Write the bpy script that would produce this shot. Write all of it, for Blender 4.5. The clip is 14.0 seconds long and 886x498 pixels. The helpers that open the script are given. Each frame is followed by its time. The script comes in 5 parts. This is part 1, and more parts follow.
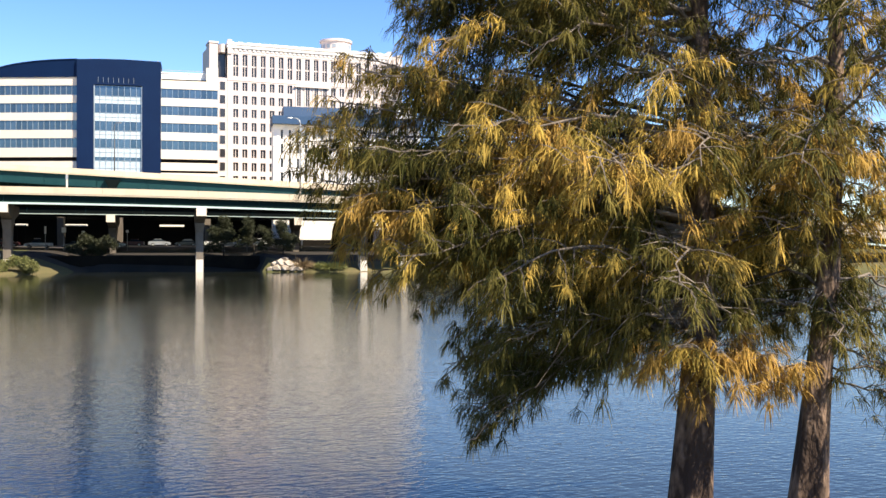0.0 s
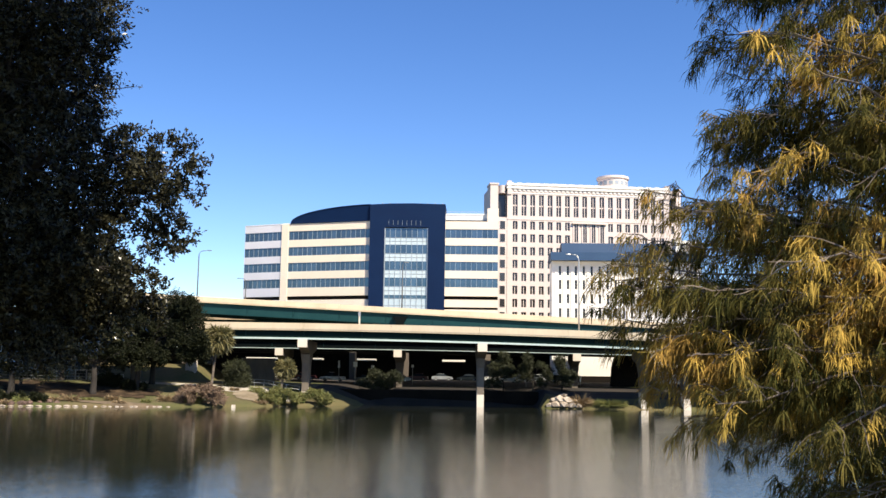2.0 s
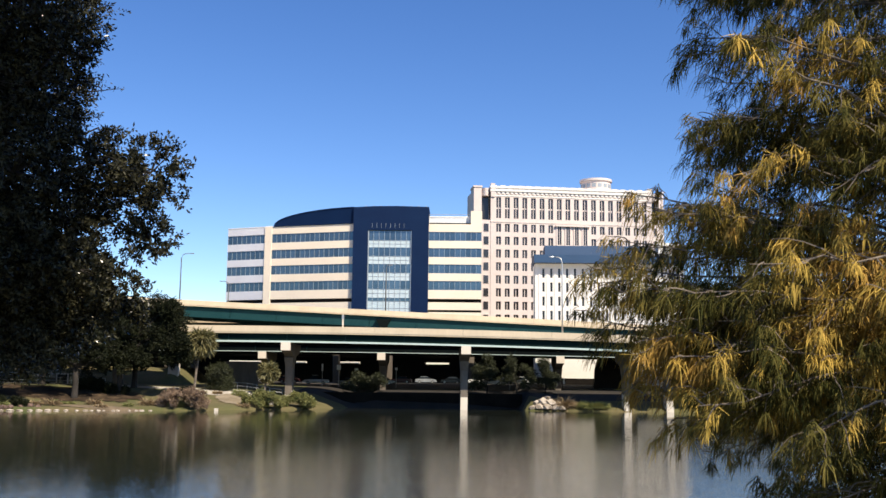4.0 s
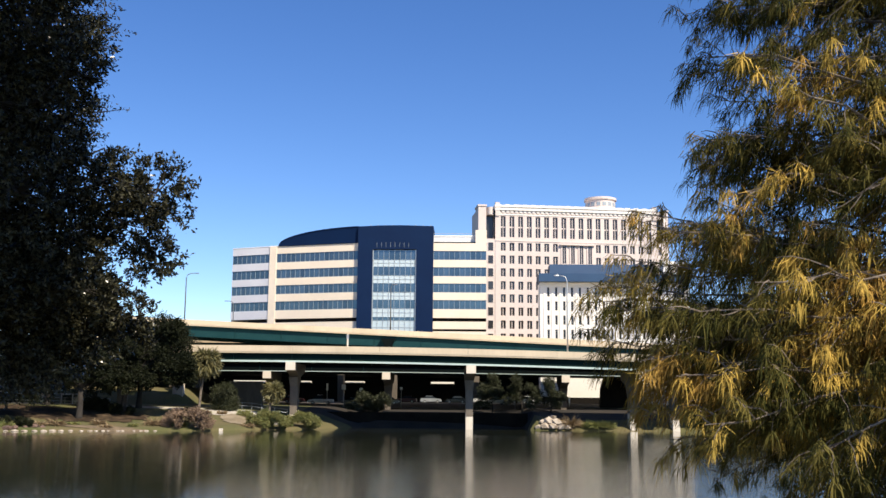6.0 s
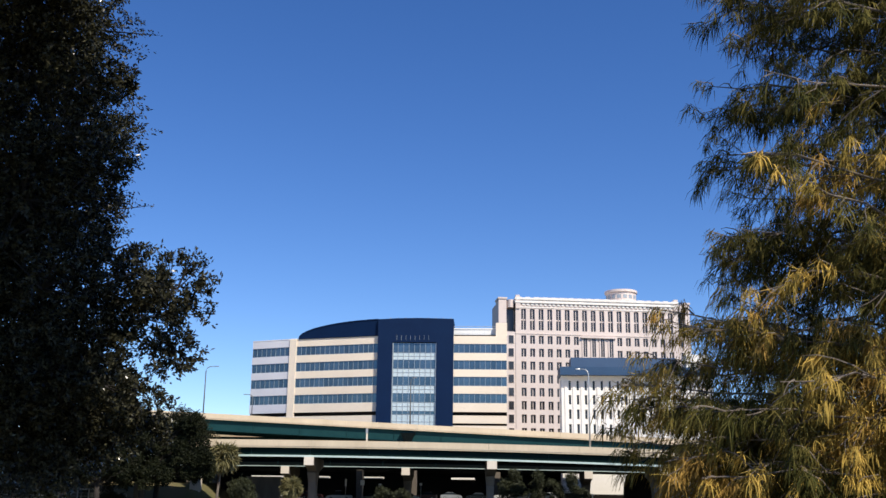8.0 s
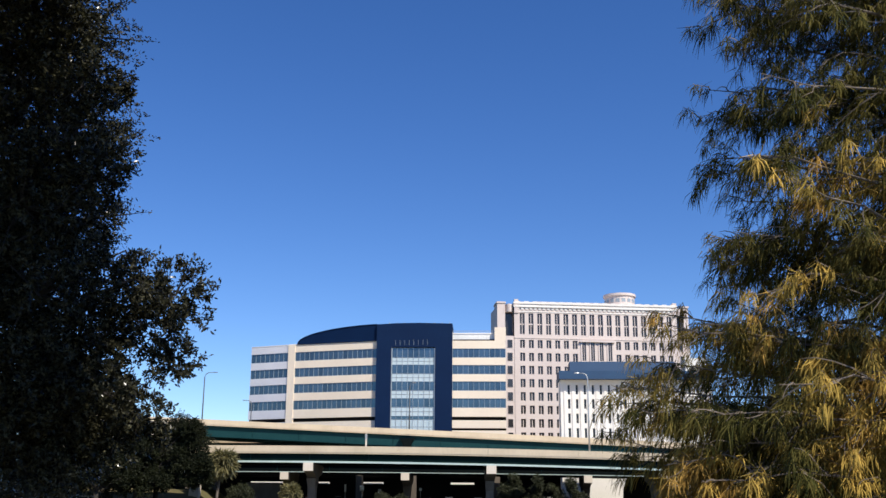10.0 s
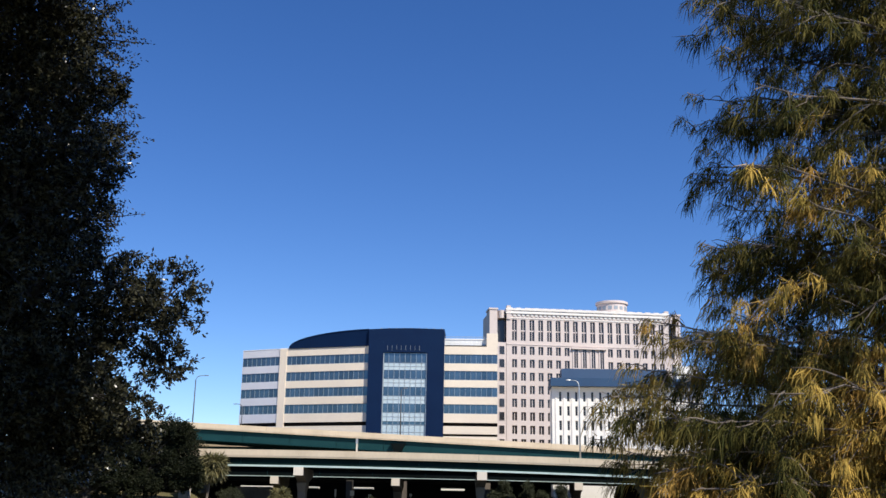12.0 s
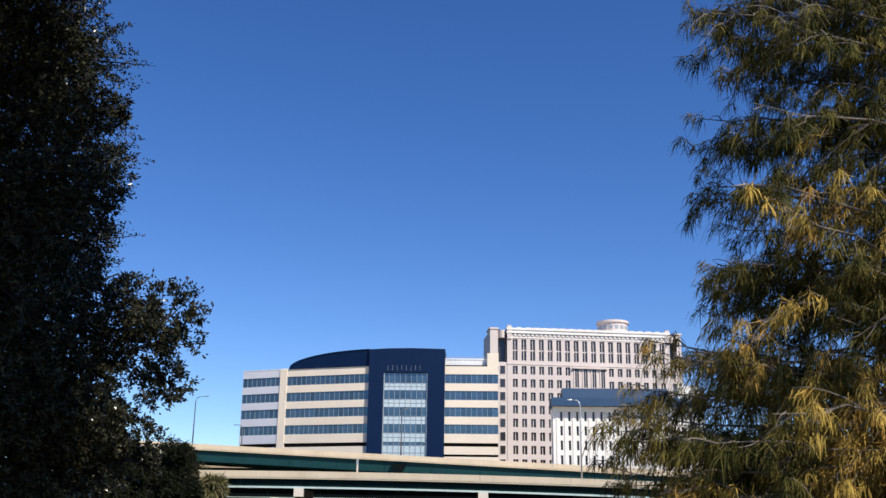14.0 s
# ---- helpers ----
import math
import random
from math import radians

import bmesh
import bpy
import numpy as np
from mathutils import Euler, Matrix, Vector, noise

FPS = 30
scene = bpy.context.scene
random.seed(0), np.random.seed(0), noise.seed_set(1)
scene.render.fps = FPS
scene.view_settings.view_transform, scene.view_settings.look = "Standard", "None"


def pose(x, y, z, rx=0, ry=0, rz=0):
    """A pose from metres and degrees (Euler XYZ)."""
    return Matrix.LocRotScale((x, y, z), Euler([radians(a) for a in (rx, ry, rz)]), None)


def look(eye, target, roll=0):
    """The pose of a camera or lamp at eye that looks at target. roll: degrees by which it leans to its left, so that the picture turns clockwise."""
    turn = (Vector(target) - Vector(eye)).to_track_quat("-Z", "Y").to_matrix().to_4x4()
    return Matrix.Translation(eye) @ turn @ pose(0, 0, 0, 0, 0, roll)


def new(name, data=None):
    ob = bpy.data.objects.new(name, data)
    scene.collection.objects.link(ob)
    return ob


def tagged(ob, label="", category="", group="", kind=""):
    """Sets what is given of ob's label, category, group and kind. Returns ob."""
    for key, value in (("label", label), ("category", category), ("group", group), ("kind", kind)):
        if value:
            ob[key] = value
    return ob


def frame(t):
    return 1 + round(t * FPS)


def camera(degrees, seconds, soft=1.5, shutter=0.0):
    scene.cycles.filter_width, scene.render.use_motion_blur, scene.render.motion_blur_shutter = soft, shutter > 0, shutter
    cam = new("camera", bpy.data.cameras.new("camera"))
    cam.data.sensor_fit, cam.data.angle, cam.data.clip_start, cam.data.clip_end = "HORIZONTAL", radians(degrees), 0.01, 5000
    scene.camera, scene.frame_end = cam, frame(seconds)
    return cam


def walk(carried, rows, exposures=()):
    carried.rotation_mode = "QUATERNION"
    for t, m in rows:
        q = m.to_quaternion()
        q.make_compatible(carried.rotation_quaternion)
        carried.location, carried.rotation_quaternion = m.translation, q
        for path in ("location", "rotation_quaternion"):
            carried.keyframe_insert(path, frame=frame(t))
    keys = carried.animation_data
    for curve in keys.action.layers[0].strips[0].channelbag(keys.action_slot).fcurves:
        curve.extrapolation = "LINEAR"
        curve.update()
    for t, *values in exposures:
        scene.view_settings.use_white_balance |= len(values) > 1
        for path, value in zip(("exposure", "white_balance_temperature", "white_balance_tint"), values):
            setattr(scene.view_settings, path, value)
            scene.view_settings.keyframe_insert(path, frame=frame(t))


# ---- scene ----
# ---- camera and its way ----
cam = camera(48.0, 14.0, soft=1.5)
# seconds, x, y, z, yaw, pitch, roll: a person on the bank steps to the left and forward, then tilts up
ROWS = (
    (0.0, 0.30, -0.43, 4.41, -13.73, -0.12, -0.09), (0.5, 0.24, -0.35, 4.43, -10.37, 0.33, -0.23),
    (1.0, 0.13, -0.19, 4.48, -4.37, 4.35, 0.29), (1.5, 0.04, -0.05, 4.50, 1.00, 6.95, -0.02),
    (2.0, 0.00, 0.00, 4.50, 2.05, 7.54, -0.81), (2.5, 0.00, 0.00, 4.50, 1.49, 7.21, -0.51),
    (3.0, 0.00, 0.00, 4.50, 1.51, 7.23, -1.00), (3.5, 0.00, 0.00, 4.50, 1.21, 7.70, -0.71),
    (5.8, 0.00, 0.00, 4.50, 0.99, 7.71, -0.59), (6.0, 0.00, 0.00, 4.50, 1.41, 8.80, -0.49),
    (6.5, 0.00, 0.00, 4.50, 1.92, 8.10, -1.22), (7.0, 0.00, 0.00, 4.55, 2.10, 12.82, -0.60),
    (7.5, 0.00, 0.00, 4.56, 1.86, 13.71, -0.79), (8.0, 0.00, 0.00, 4.56, 2.55, 14.11, -0.68),
    (8.2, 0.00, 0.00, 4.56, 2.69, 14.50, -0.72), (10.3, 0.00, 0.00, 4.56, 2.40, 14.32, -0.20),
    (10.5, 0.00, 0.00, 4.56, 1.95, 14.28, -0.33), (11.0, 0.00, 0.00, 4.56, 1.19, 14.32, -0.52),
    (11.5, 0.00, 0.00, 4.56, 1.79, 14.38, -0.51), (12.0, 0.00, 0.00, 4.56, 1.98, 14.71, -0.90),
    (12.5, 0.00, 0.00, 4.56, 2.18, 14.96, -0.66), (13.0, 0.00, 0.00, 4.56, 2.12, 15.22, -0.39),
    (13.5, 0.00, 0.00, 4.56, 2.49, 15.65, -0.53), (14.0, 0.00, 0.00, 4.57, 2.04, 15.84, -0.73),
)
EXPOSURES = ((0.0, 1.15, 7350, 10), (0.6, 1.15, 7350, 10), (1.0, 1.15, 7350, 10), (1.6, 0.94, 7330, 10), (2.2, 0.77, 7300, 10), (3.7, 0.63, 7250, 10), (6.4, 0.64, 7120, 10), (7.1, 0.68, 6950, 10), (7.9, 0.35, 6700, 10), (14.0, 0.27, 6480, 10))
walk(cam, [(t, pose(x, y, z, 90 + pitch, roll, yaw)) for t, x, y, z, yaw, pitch, roll in ROWS], EXPOSURES)

# ---- light: a clear late-autumn day, the sun behind the camera's right shoulder ----
SUN_SIDE, SUN_HIGH = 40.0, 47.0        # degrees to the right of straight behind the camera; height
to_sun = Vector((math.sin(radians(SUN_SIDE)) * math.cos(radians(SUN_HIGH)), -math.cos(radians(SUN_SIDE)) * math.cos(radians(SUN_HIGH)),
                 math.sin(radians(SUN_HIGH))))
world = bpy.data.worlds.new("world")
scene.world = world
world.use_nodes = True
wn, wl = world.node_tree.nodes, world.node_tree.links
sky = wn.new("ShaderNodeTexSky")
sky.sky_type, sky.sun_disc = "NISHITA", False
sky.sun_elevation, sky.sun_rotation = radians(SUN_HIGH), math.atan2(to_sun.x, to_sun.y)
sky.altitude, sky.air_density, sky.dust_density, sky.ozone_density = 0, 0.80, 0.0, 3.0
deep = wn.new("ShaderNodeHueSaturation")
deep.inputs["Hue"].default_value, deep.inputs["Saturation"].default_value = 0.5115, 1.26
wl.new(sky.outputs[0], deep.inputs["Color"]), wl.new(deep.outputs[0], wn["Background"].inputs[0])
wn["Background"].inputs[1].default_value = 0.125
sun = new("sun", bpy.data.lights.new("sun", "SUN"))
sun.data.energy, sun.data.angle, sun.data.color = 5.0, radians(0.53), (1.0, 0.94, 0.84)
sun.matrix_world = look(to_sun * 300, (0, 0, 0))


# ---- materials ----
def rgb(*c):
    return (*c, 1.0)


def material(name, colour, rough=0.7, metal=0.0, other=None, scale=1.0, fine=12.0, bump=0.0, stretch=(1, 1, 1), island=0.0, thing=0.0, spec=0.5,
             leaf=0.0, amount=0.6, low=0.52):
    """A procedural surface: two colours mixed by a coarse and a fine noise, with relief; island and thing vary it piece by piece."""
    m = bpy.data.materials.new(name)
    m.use_nodes = True
    n, l = m.node_tree.nodes, m.node_tree.links
    b = n["Principled BSDF"]
    b.inputs["Roughness"].default_value, b.inputs["Metallic"].default_value = rough, metal
    b.inputs["Specular IOR Level"].default_value = spec
    other = other or tuple(c * 0.7 for c in colour)
    where, spread = n.new("ShaderNodeTexCoord"), n.new("ShaderNodeMapping")
    spread.inputs["Scale"].default_value = stretch
    l.new(where.outputs["Object"], spread.inputs[0])
    coarse, grain = n.new("ShaderNodeTexNoise"), n.new("ShaderNodeTexNoise")
    coarse.inputs["Scale"].default_value, coarse.inputs["Detail"].default_value = scale, 5
    grain.inputs["Scale"].default_value, grain.inputs["Detail"].default_value = fine, 4
    l.new(spread.outputs[0], coarse.inputs["Vector"]), l.new(spread.outputs[0], grain.inputs["Vector"])
    both = n.new("ShaderNodeMath")
    both.operation = "MULTIPLY_ADD"
    both.inputs[1].default_value = 0.45
    l.new(grain.outputs["Fac"], both.inputs[0]), l.new(coarse.outputs["Fac"], both.inputs[2])
    ramp = n.new("ShaderNodeMapRange")
    ramp.inputs[1].default_value, ramp.inputs[2].default_value, ramp.inputs[4].default_value = low, 0.95, amount + 0.4
    l.new(both.outputs[0], ramp.inputs[0])
    fac = ramp.outputs[0]
    if island or thing:
        chance = n.new("ShaderNodeNewGeometry").outputs["Random Per Island"] if island else n.new("ShaderNodeObjectInfo").outputs["Random"]
        add = n.new("ShaderNodeMath")
        add.operation, add.use_clamp = "MULTIPLY_ADD", True
        add.inputs[1].default_value = island or thing
        l.new(chance, add.inputs[0]), l.new(fac, add.inputs[2])
        fac = add.outputs[0]
    mix = n.new("ShaderNodeMix")
    mix.data_type = "RGBA"
    mix.inputs[6].default_value, mix.inputs[7].default_value = rgb(*colour), rgb(*other)
    l.new(fac, mix.inputs[0]), l.new(mix.outputs[2], b.inputs["Base Color"])
    if bump:
        bm_node = n.new("ShaderNodeBump")
        bm_node.inputs["Strength"].default_value, bm_node.inputs["Distance"].default_value = min(1.0, bump * 10), bump
        l.new(both.outputs[0], bm_node.inputs["Height"]), l.new(bm_node.outputs[0], b.inputs["Normal"])
    if leaf:
        thin, join = n.new("ShaderNodeBsdfTranslucent"), n.new("ShaderNodeMixShader")
        join.inputs[0].default_value = leaf
        l.new(mix.outputs[2], thin.inputs[0]), l.new(b.outputs[0], join.inputs[1]), l.new(thin.outputs[0], join.inputs[2])
        l.new(join.outputs[0], n["Material Output"].inputs[0])
    return m


def water_material():
    m = bpy.data.materials.new("lake_water")
    m.use_nodes = True
    n, l = m.node_tree.nodes, m.node_tree.links
    b = n["Principled BSDF"]
    b.inputs["Base Color"].default_value = rgb(0.018, 0.021, 0.014)
    b.inputs["Roughness"].default_value, b.inputs["IOR"].default_value = 0.04, 1.333
    where, total = n.new("ShaderNodeTexCoord"), None
    for scale, stretch, height, detail in ((0.35, (2.2, 1.6, 1), 0.015, 3), (1.9, (1.3, 2.0, 1), 0.0105, 3), (3.4, (1.2, 2.2, 1), 0.0110, 2)):
        spread, wave, tall = n.new("ShaderNodeMapping"), n.new("ShaderNodeTexNoise"), n.new("ShaderNodeMath")
        spread.inputs["Scale"].default_value, spread.inputs["Rotation"].default_value = stretch, (0, 0, radians(-14))
        wave.inputs["Scale"].default_value, wave.inputs["Detail"].default_value = scale, detail
        tall.operation = "MULTIPLY"
        tall.inputs[1].default_value = height
        l.new(where.outputs["Object"], spread.inputs[0]), l.new(spread.outputs[0], wave.inputs["Vector"])
        l.new(wave.outputs["Fac"], tall.inputs[0])
        if total:
            add = n.new("ShaderNodeMath")
            l.new(total, add.inputs[0]), l.new(tall.outputs[0], add.inputs[1])
            total = add.outputs[0]
        else:
            total = tall.outputs[0]
    split, lee, calm = n.new("ShaderNodeSeparateXYZ"), n.new("ShaderNodeMapRange"), n.new("ShaderNodeMath")
    lee.inputs[1].default_value, lee.inputs[2].default_value, lee.inputs[3].default_value, lee.inputs[4].default_value = 60.0, 165.0, 1.0, 0.22
    calm.operation = "MULTIPLY"
    l.new(where.outputs["Object"], split.inputs[0]), l.new(split.outputs["Y"], lee.inputs[0])
    l.new(total, calm.inputs[0]), l.new(lee.outputs[0], calm.inputs[1])
    # calmer still in the shelter of the oaks on the bank
    shelter, still = n.new("ShaderNodeMapRange"), n.new("ShaderNodeMath")
    shelter.inputs[1].default_value, shelter.inputs[2].default_value, shelter.inputs[3].default_value, shelter.inputs[4].default_value = -16.0, -4.0, 0.38, 1.0
    still.operation = "MULTIPLY"
    l.new(split.outputs["X"], shelter.inputs[0])
    l.new(calm.outputs[0], still.inputs[0]), l.new(shelter.outputs[0], still.inputs[1])
    total = still.outputs[0]
    relief = n.new("ShaderNodeBump")
    relief.inputs["Strength"].default_value, relief.inputs["Distance"].default_value = 1.0, 1.0
    l.new(total, relief.inputs["Height"]), l.new(relief.outputs[0], b.inputs["Normal"])
    return m


WATER = water_material()
GRASS = material("grass_ground", (0.060, 0.068, 0.016), 0.95, other=(0.125, 0.092, 0.042), scale=0.12, fine=2.5, bump=0.05)
ASPHALT = material("asphalt", (0.05, 0.05, 0.052), 0.9, other=(0.11, 0.09, 0.075), scale=0.1, fine=6)
# Bare soil whose colour also holds the shade under the viaducts
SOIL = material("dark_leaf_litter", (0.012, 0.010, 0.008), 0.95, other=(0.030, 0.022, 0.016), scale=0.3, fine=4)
SAND = material("sandy_concrete", (0.26, 0.21, 0.145), 0.9, other=(0.12, 0.09, 0.05), scale=0.3, fine=5)
# Dark ground colour that paints in the shade below the oaks
OAK_SHADE = material("leaf_litter", (0.030, 0.021, 0.014), 0.95, other=(0.10, 0.068, 0.042), scale=0.6, fine=6, low=0.66, spec=0.1)
PALE_PATH = material("pale_path_concrete", (0.46, 0.42, 0.36), 0.9, other=(0.34, 0.30, 0.25), scale=0.5, fine=5)
EARTH = material("dry_earth", (0.18, 0.13, 0.078), 0.95, other=(0.08, 0.058, 0.034), scale=0.7, fine=5)
CREAM = material("cream_precast", (0.79, 0.685, 0.555), 0.75, other=(0.71, 0.61, 0.49), scale=0.08, fine=1.5)
WING_PANEL = material("pale_grey_panel", (0.66, 0.66, 0.70), 0.7, other=(0.58, 0.58, 0.62), scale=0.1, fine=2)
CREAM_TOP = material("pale_precast", (0.78, 0.78, 0.76), 0.7, other=(0.66, 0.67, 0.67), scale=0.1, fine=2)
BLUE = material("dark_blue_panel", (0.0015, 0.012, 0.046), 0.6, other=(0.002, 0.015, 0.054), scale=0.2, fine=2, spec=0.12)
GLASS = material("office_glass", (0.045, 0.082, 0.108), 0.06, 0.7, other=(0.12, 0.18, 0.22), scale=0.1, fine=0.4, thing=0.6)
SPANDREL = material("pale_spandrel_glass", (0.50, 0.58, 0.62), 0.3, other=(0.40, 0.50, 0.55), scale=0.2, fine=1, thing=0.3)
FRAME_METAL = material("window_metal", (0.36, 0.41, 0.45), 0.45, 0.2)
# Near-black that stands in for the unlit depth of openings and interiors
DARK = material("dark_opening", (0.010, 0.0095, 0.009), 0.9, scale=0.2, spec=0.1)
TOWER_STONE = material("pinkish_precast", (0.67, 0.575, 0.53), 0.8, other=(0.57, 0.485, 0.445), scale=0.06, fine=1.2)
CORNICE = material("pale_cornice_stone", (0.80, 0.765, 0.72), 0.8, other=(0.70, 0.66, 0.61), scale=0.1, fine=1.5)
TOWER_GLASS = material("tower_glass", (0.022, 0.019, 0.018), 0.12, 0.1, other=(0.05, 0.05, 0.055), scale=0.1, thing=0.5)
WHITE_WALL = material("white_stucco", (0.84, 0.80, 0.74), 0.8, other=(0.74, 0.70, 0.64), scale=0.1, fine=1.5)
ROOF_BLUE = material("blue_standing_seam", (0.012, 0.048, 0.115), 0.55, 0.0, other=(0.016, 0.058, 0.13), scale=0.2, fine=2)
CONCRETE = material("bridge_concrete", (0.63, 0.52, 0.375), 0.85, other=(0.52, 0.425, 0.30), scale=0.25, fine=2.5, stretch=(1, 1, 0.35), bump=0.01)
# One pier concrete in two tones: pale where sunlit, dark for shade
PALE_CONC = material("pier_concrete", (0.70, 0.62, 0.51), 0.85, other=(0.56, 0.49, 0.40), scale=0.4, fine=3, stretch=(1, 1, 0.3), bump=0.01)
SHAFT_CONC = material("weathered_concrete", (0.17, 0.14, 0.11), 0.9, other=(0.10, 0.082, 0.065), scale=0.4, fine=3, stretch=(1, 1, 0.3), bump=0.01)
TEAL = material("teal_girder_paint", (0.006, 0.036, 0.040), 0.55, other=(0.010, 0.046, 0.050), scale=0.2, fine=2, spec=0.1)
# The girders' teal with the viaduct's shade put into its colour
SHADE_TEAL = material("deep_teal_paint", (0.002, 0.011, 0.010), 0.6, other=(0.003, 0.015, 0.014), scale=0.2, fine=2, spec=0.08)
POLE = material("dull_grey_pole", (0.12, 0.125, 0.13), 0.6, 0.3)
# Deeper shade in the same teal, for inner and rear girders
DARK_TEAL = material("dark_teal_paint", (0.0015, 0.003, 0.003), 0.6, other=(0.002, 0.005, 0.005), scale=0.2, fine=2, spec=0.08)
# The same teal lightened like sun on the front flanges
SUNLIT_TEAL = material("pale_teal_flange", (0.52, 0.62, 0.58), 0.5, other=(0.44, 0.54, 0.50), scale=0.3, fine=2)
STEEL = material("galvanised_steel", (0.50, 0.51, 0.51), 0.45, 0.6)
# Concrete with the deep shade under the viaducts put into its colour
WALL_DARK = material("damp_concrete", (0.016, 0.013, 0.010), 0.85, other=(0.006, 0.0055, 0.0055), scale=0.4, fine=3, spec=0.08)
# Bark grain whose pale patches also stand in for dappled sun
BARK = material("cypress_bark", (0.055, 0.033, 0.022), 0.95, other=(0.40, 0.265, 0.18), scale=2.2, fine=13, stretch=(1, 1, 0.42), bump=0.14, low=0.66)
TWIG = material("pale_twig_bark", (0.24, 0.195, 0.155), 0.9, other=(0.055, 0.040, 0.030), scale=3, fine=14)
CYPRESS_LEAF = material("cypress_needles", (0.026, 0.032, 0.009), 0.8, other=(0.185, 0.146, 0.040), scale=1.2, fine=4.0, island=0.45, leaf=0.08, amount=0.5, low=0.66, spec=0.05)
AMBER_LEAF = material("amber_needles", (0.18, 0.142, 0.034), 0.8, other=(0.52, 0.340, 0.080), scale=1.6, fine=5.0, island=0.6, leaf=0.10, amount=0.5, low=0.64, spec=0.05)
GOLD_LEAF = material("golden_needles", (0.21, 0.125, 0.032), 0.8, other=(0.47, 0.285, 0.074), scale=1.2, fine=4.0, island=0.7, leaf=0.12, low=0.7, spec=0.05)
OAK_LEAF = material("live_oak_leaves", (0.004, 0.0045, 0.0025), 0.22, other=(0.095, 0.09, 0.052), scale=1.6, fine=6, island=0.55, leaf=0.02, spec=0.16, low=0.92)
HEDGE_LEAF = material("hedge_leaves", (0.010, 0.014, 0.005), 0.6, other=(0.040, 0.046, 0.016), scale=0.5, fine=2.5, island=0.5, leaf=0.2)
OAK_BARK = material("oak_bark", (0.014, 0.011, 0.009), 0.95, other=(0.034, 0.028, 0.023), scale=2, fine=12, stretch=(1, 1, 0.3))
PALM_BARK = material("palm_bark", (0.17, 0.14, 0.11), 0.95, other=(0.08, 0.062, 0.048), scale=1.5, fine=9, stretch=(1, 1, 2.5))
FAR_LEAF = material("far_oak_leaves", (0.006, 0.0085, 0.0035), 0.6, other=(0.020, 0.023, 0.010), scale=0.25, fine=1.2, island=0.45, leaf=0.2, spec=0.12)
PALM_LEAF = material("palm_leaves", (0.06, 0.066, 0.022), 0.6, other=(0.21, 0.18, 0.075), scale=0.8, fine=4, island=0.4, leaf=0.25)
DRY_BUSH = material("dry_brush", (0.075, 0.050, 0.036), 0.85, other=(0.30, 0.21, 0.145), scale=0.8, fine=4.0, island=0.7, leaf=0.1, low=0.7, spec=0.05)
BROWN_ROCK = material("reddish_rock", (0.055, 0.034, 0.026), 0.9, other=(0.16, 0.10, 0.075), scale=1.2, fine=6, bump=0.05)
DRY_BLADE = material("dry_grass_blades", (0.36, 0.27, 0.15), 0.8, other=(0.22, 0.15, 0.08), scale=0.9, fine=4, island=0.4, leaf=0.2)
GREEN_BLADE = material("reed_blades", (0.13, 0.17, 0.05), 0.7, other=(0.24, 0.23, 0.08), scale=0.9, fine=4, island=0.4, leaf=0.25)
GREEN_BUSH = material("shore_bush_leaves", (0.070, 0.095, 0.022), 0.7, other=(0.19, 0.18, 0.055), scale=0.9, fine=4, island=0.5, leaf=0.15)
STONE = material("pale_stone", (0.52, 0.46, 0.39), 0.9, other=(0.30, 0.24, 0.18), scale=1.2, fine=6, thing=0.4, bump=0.03)
RUBBER = material("black_rubber", (0.02, 0.02, 0.02), 0.9)
CAR_GLASS = material("car_glass", (0.03, 0.04, 0.05), 0.06, 0.2)
WHITE_PAINT = material("white_paint", (0.80, 0.80, 0.78), 0.3)
PAINTS = [WHITE_PAINT, material("silver_paint", (0.42, 0.43, 0.45), 0.3, 0.5), material("black_paint", (0.02, 0.02, 0.025), 0.25),
          material("maroon_paint", (0.10, 0.018, 0.018), 0.35), material("grey_paint", (0.16, 0.17, 0.18), 0.3, 0.4)]


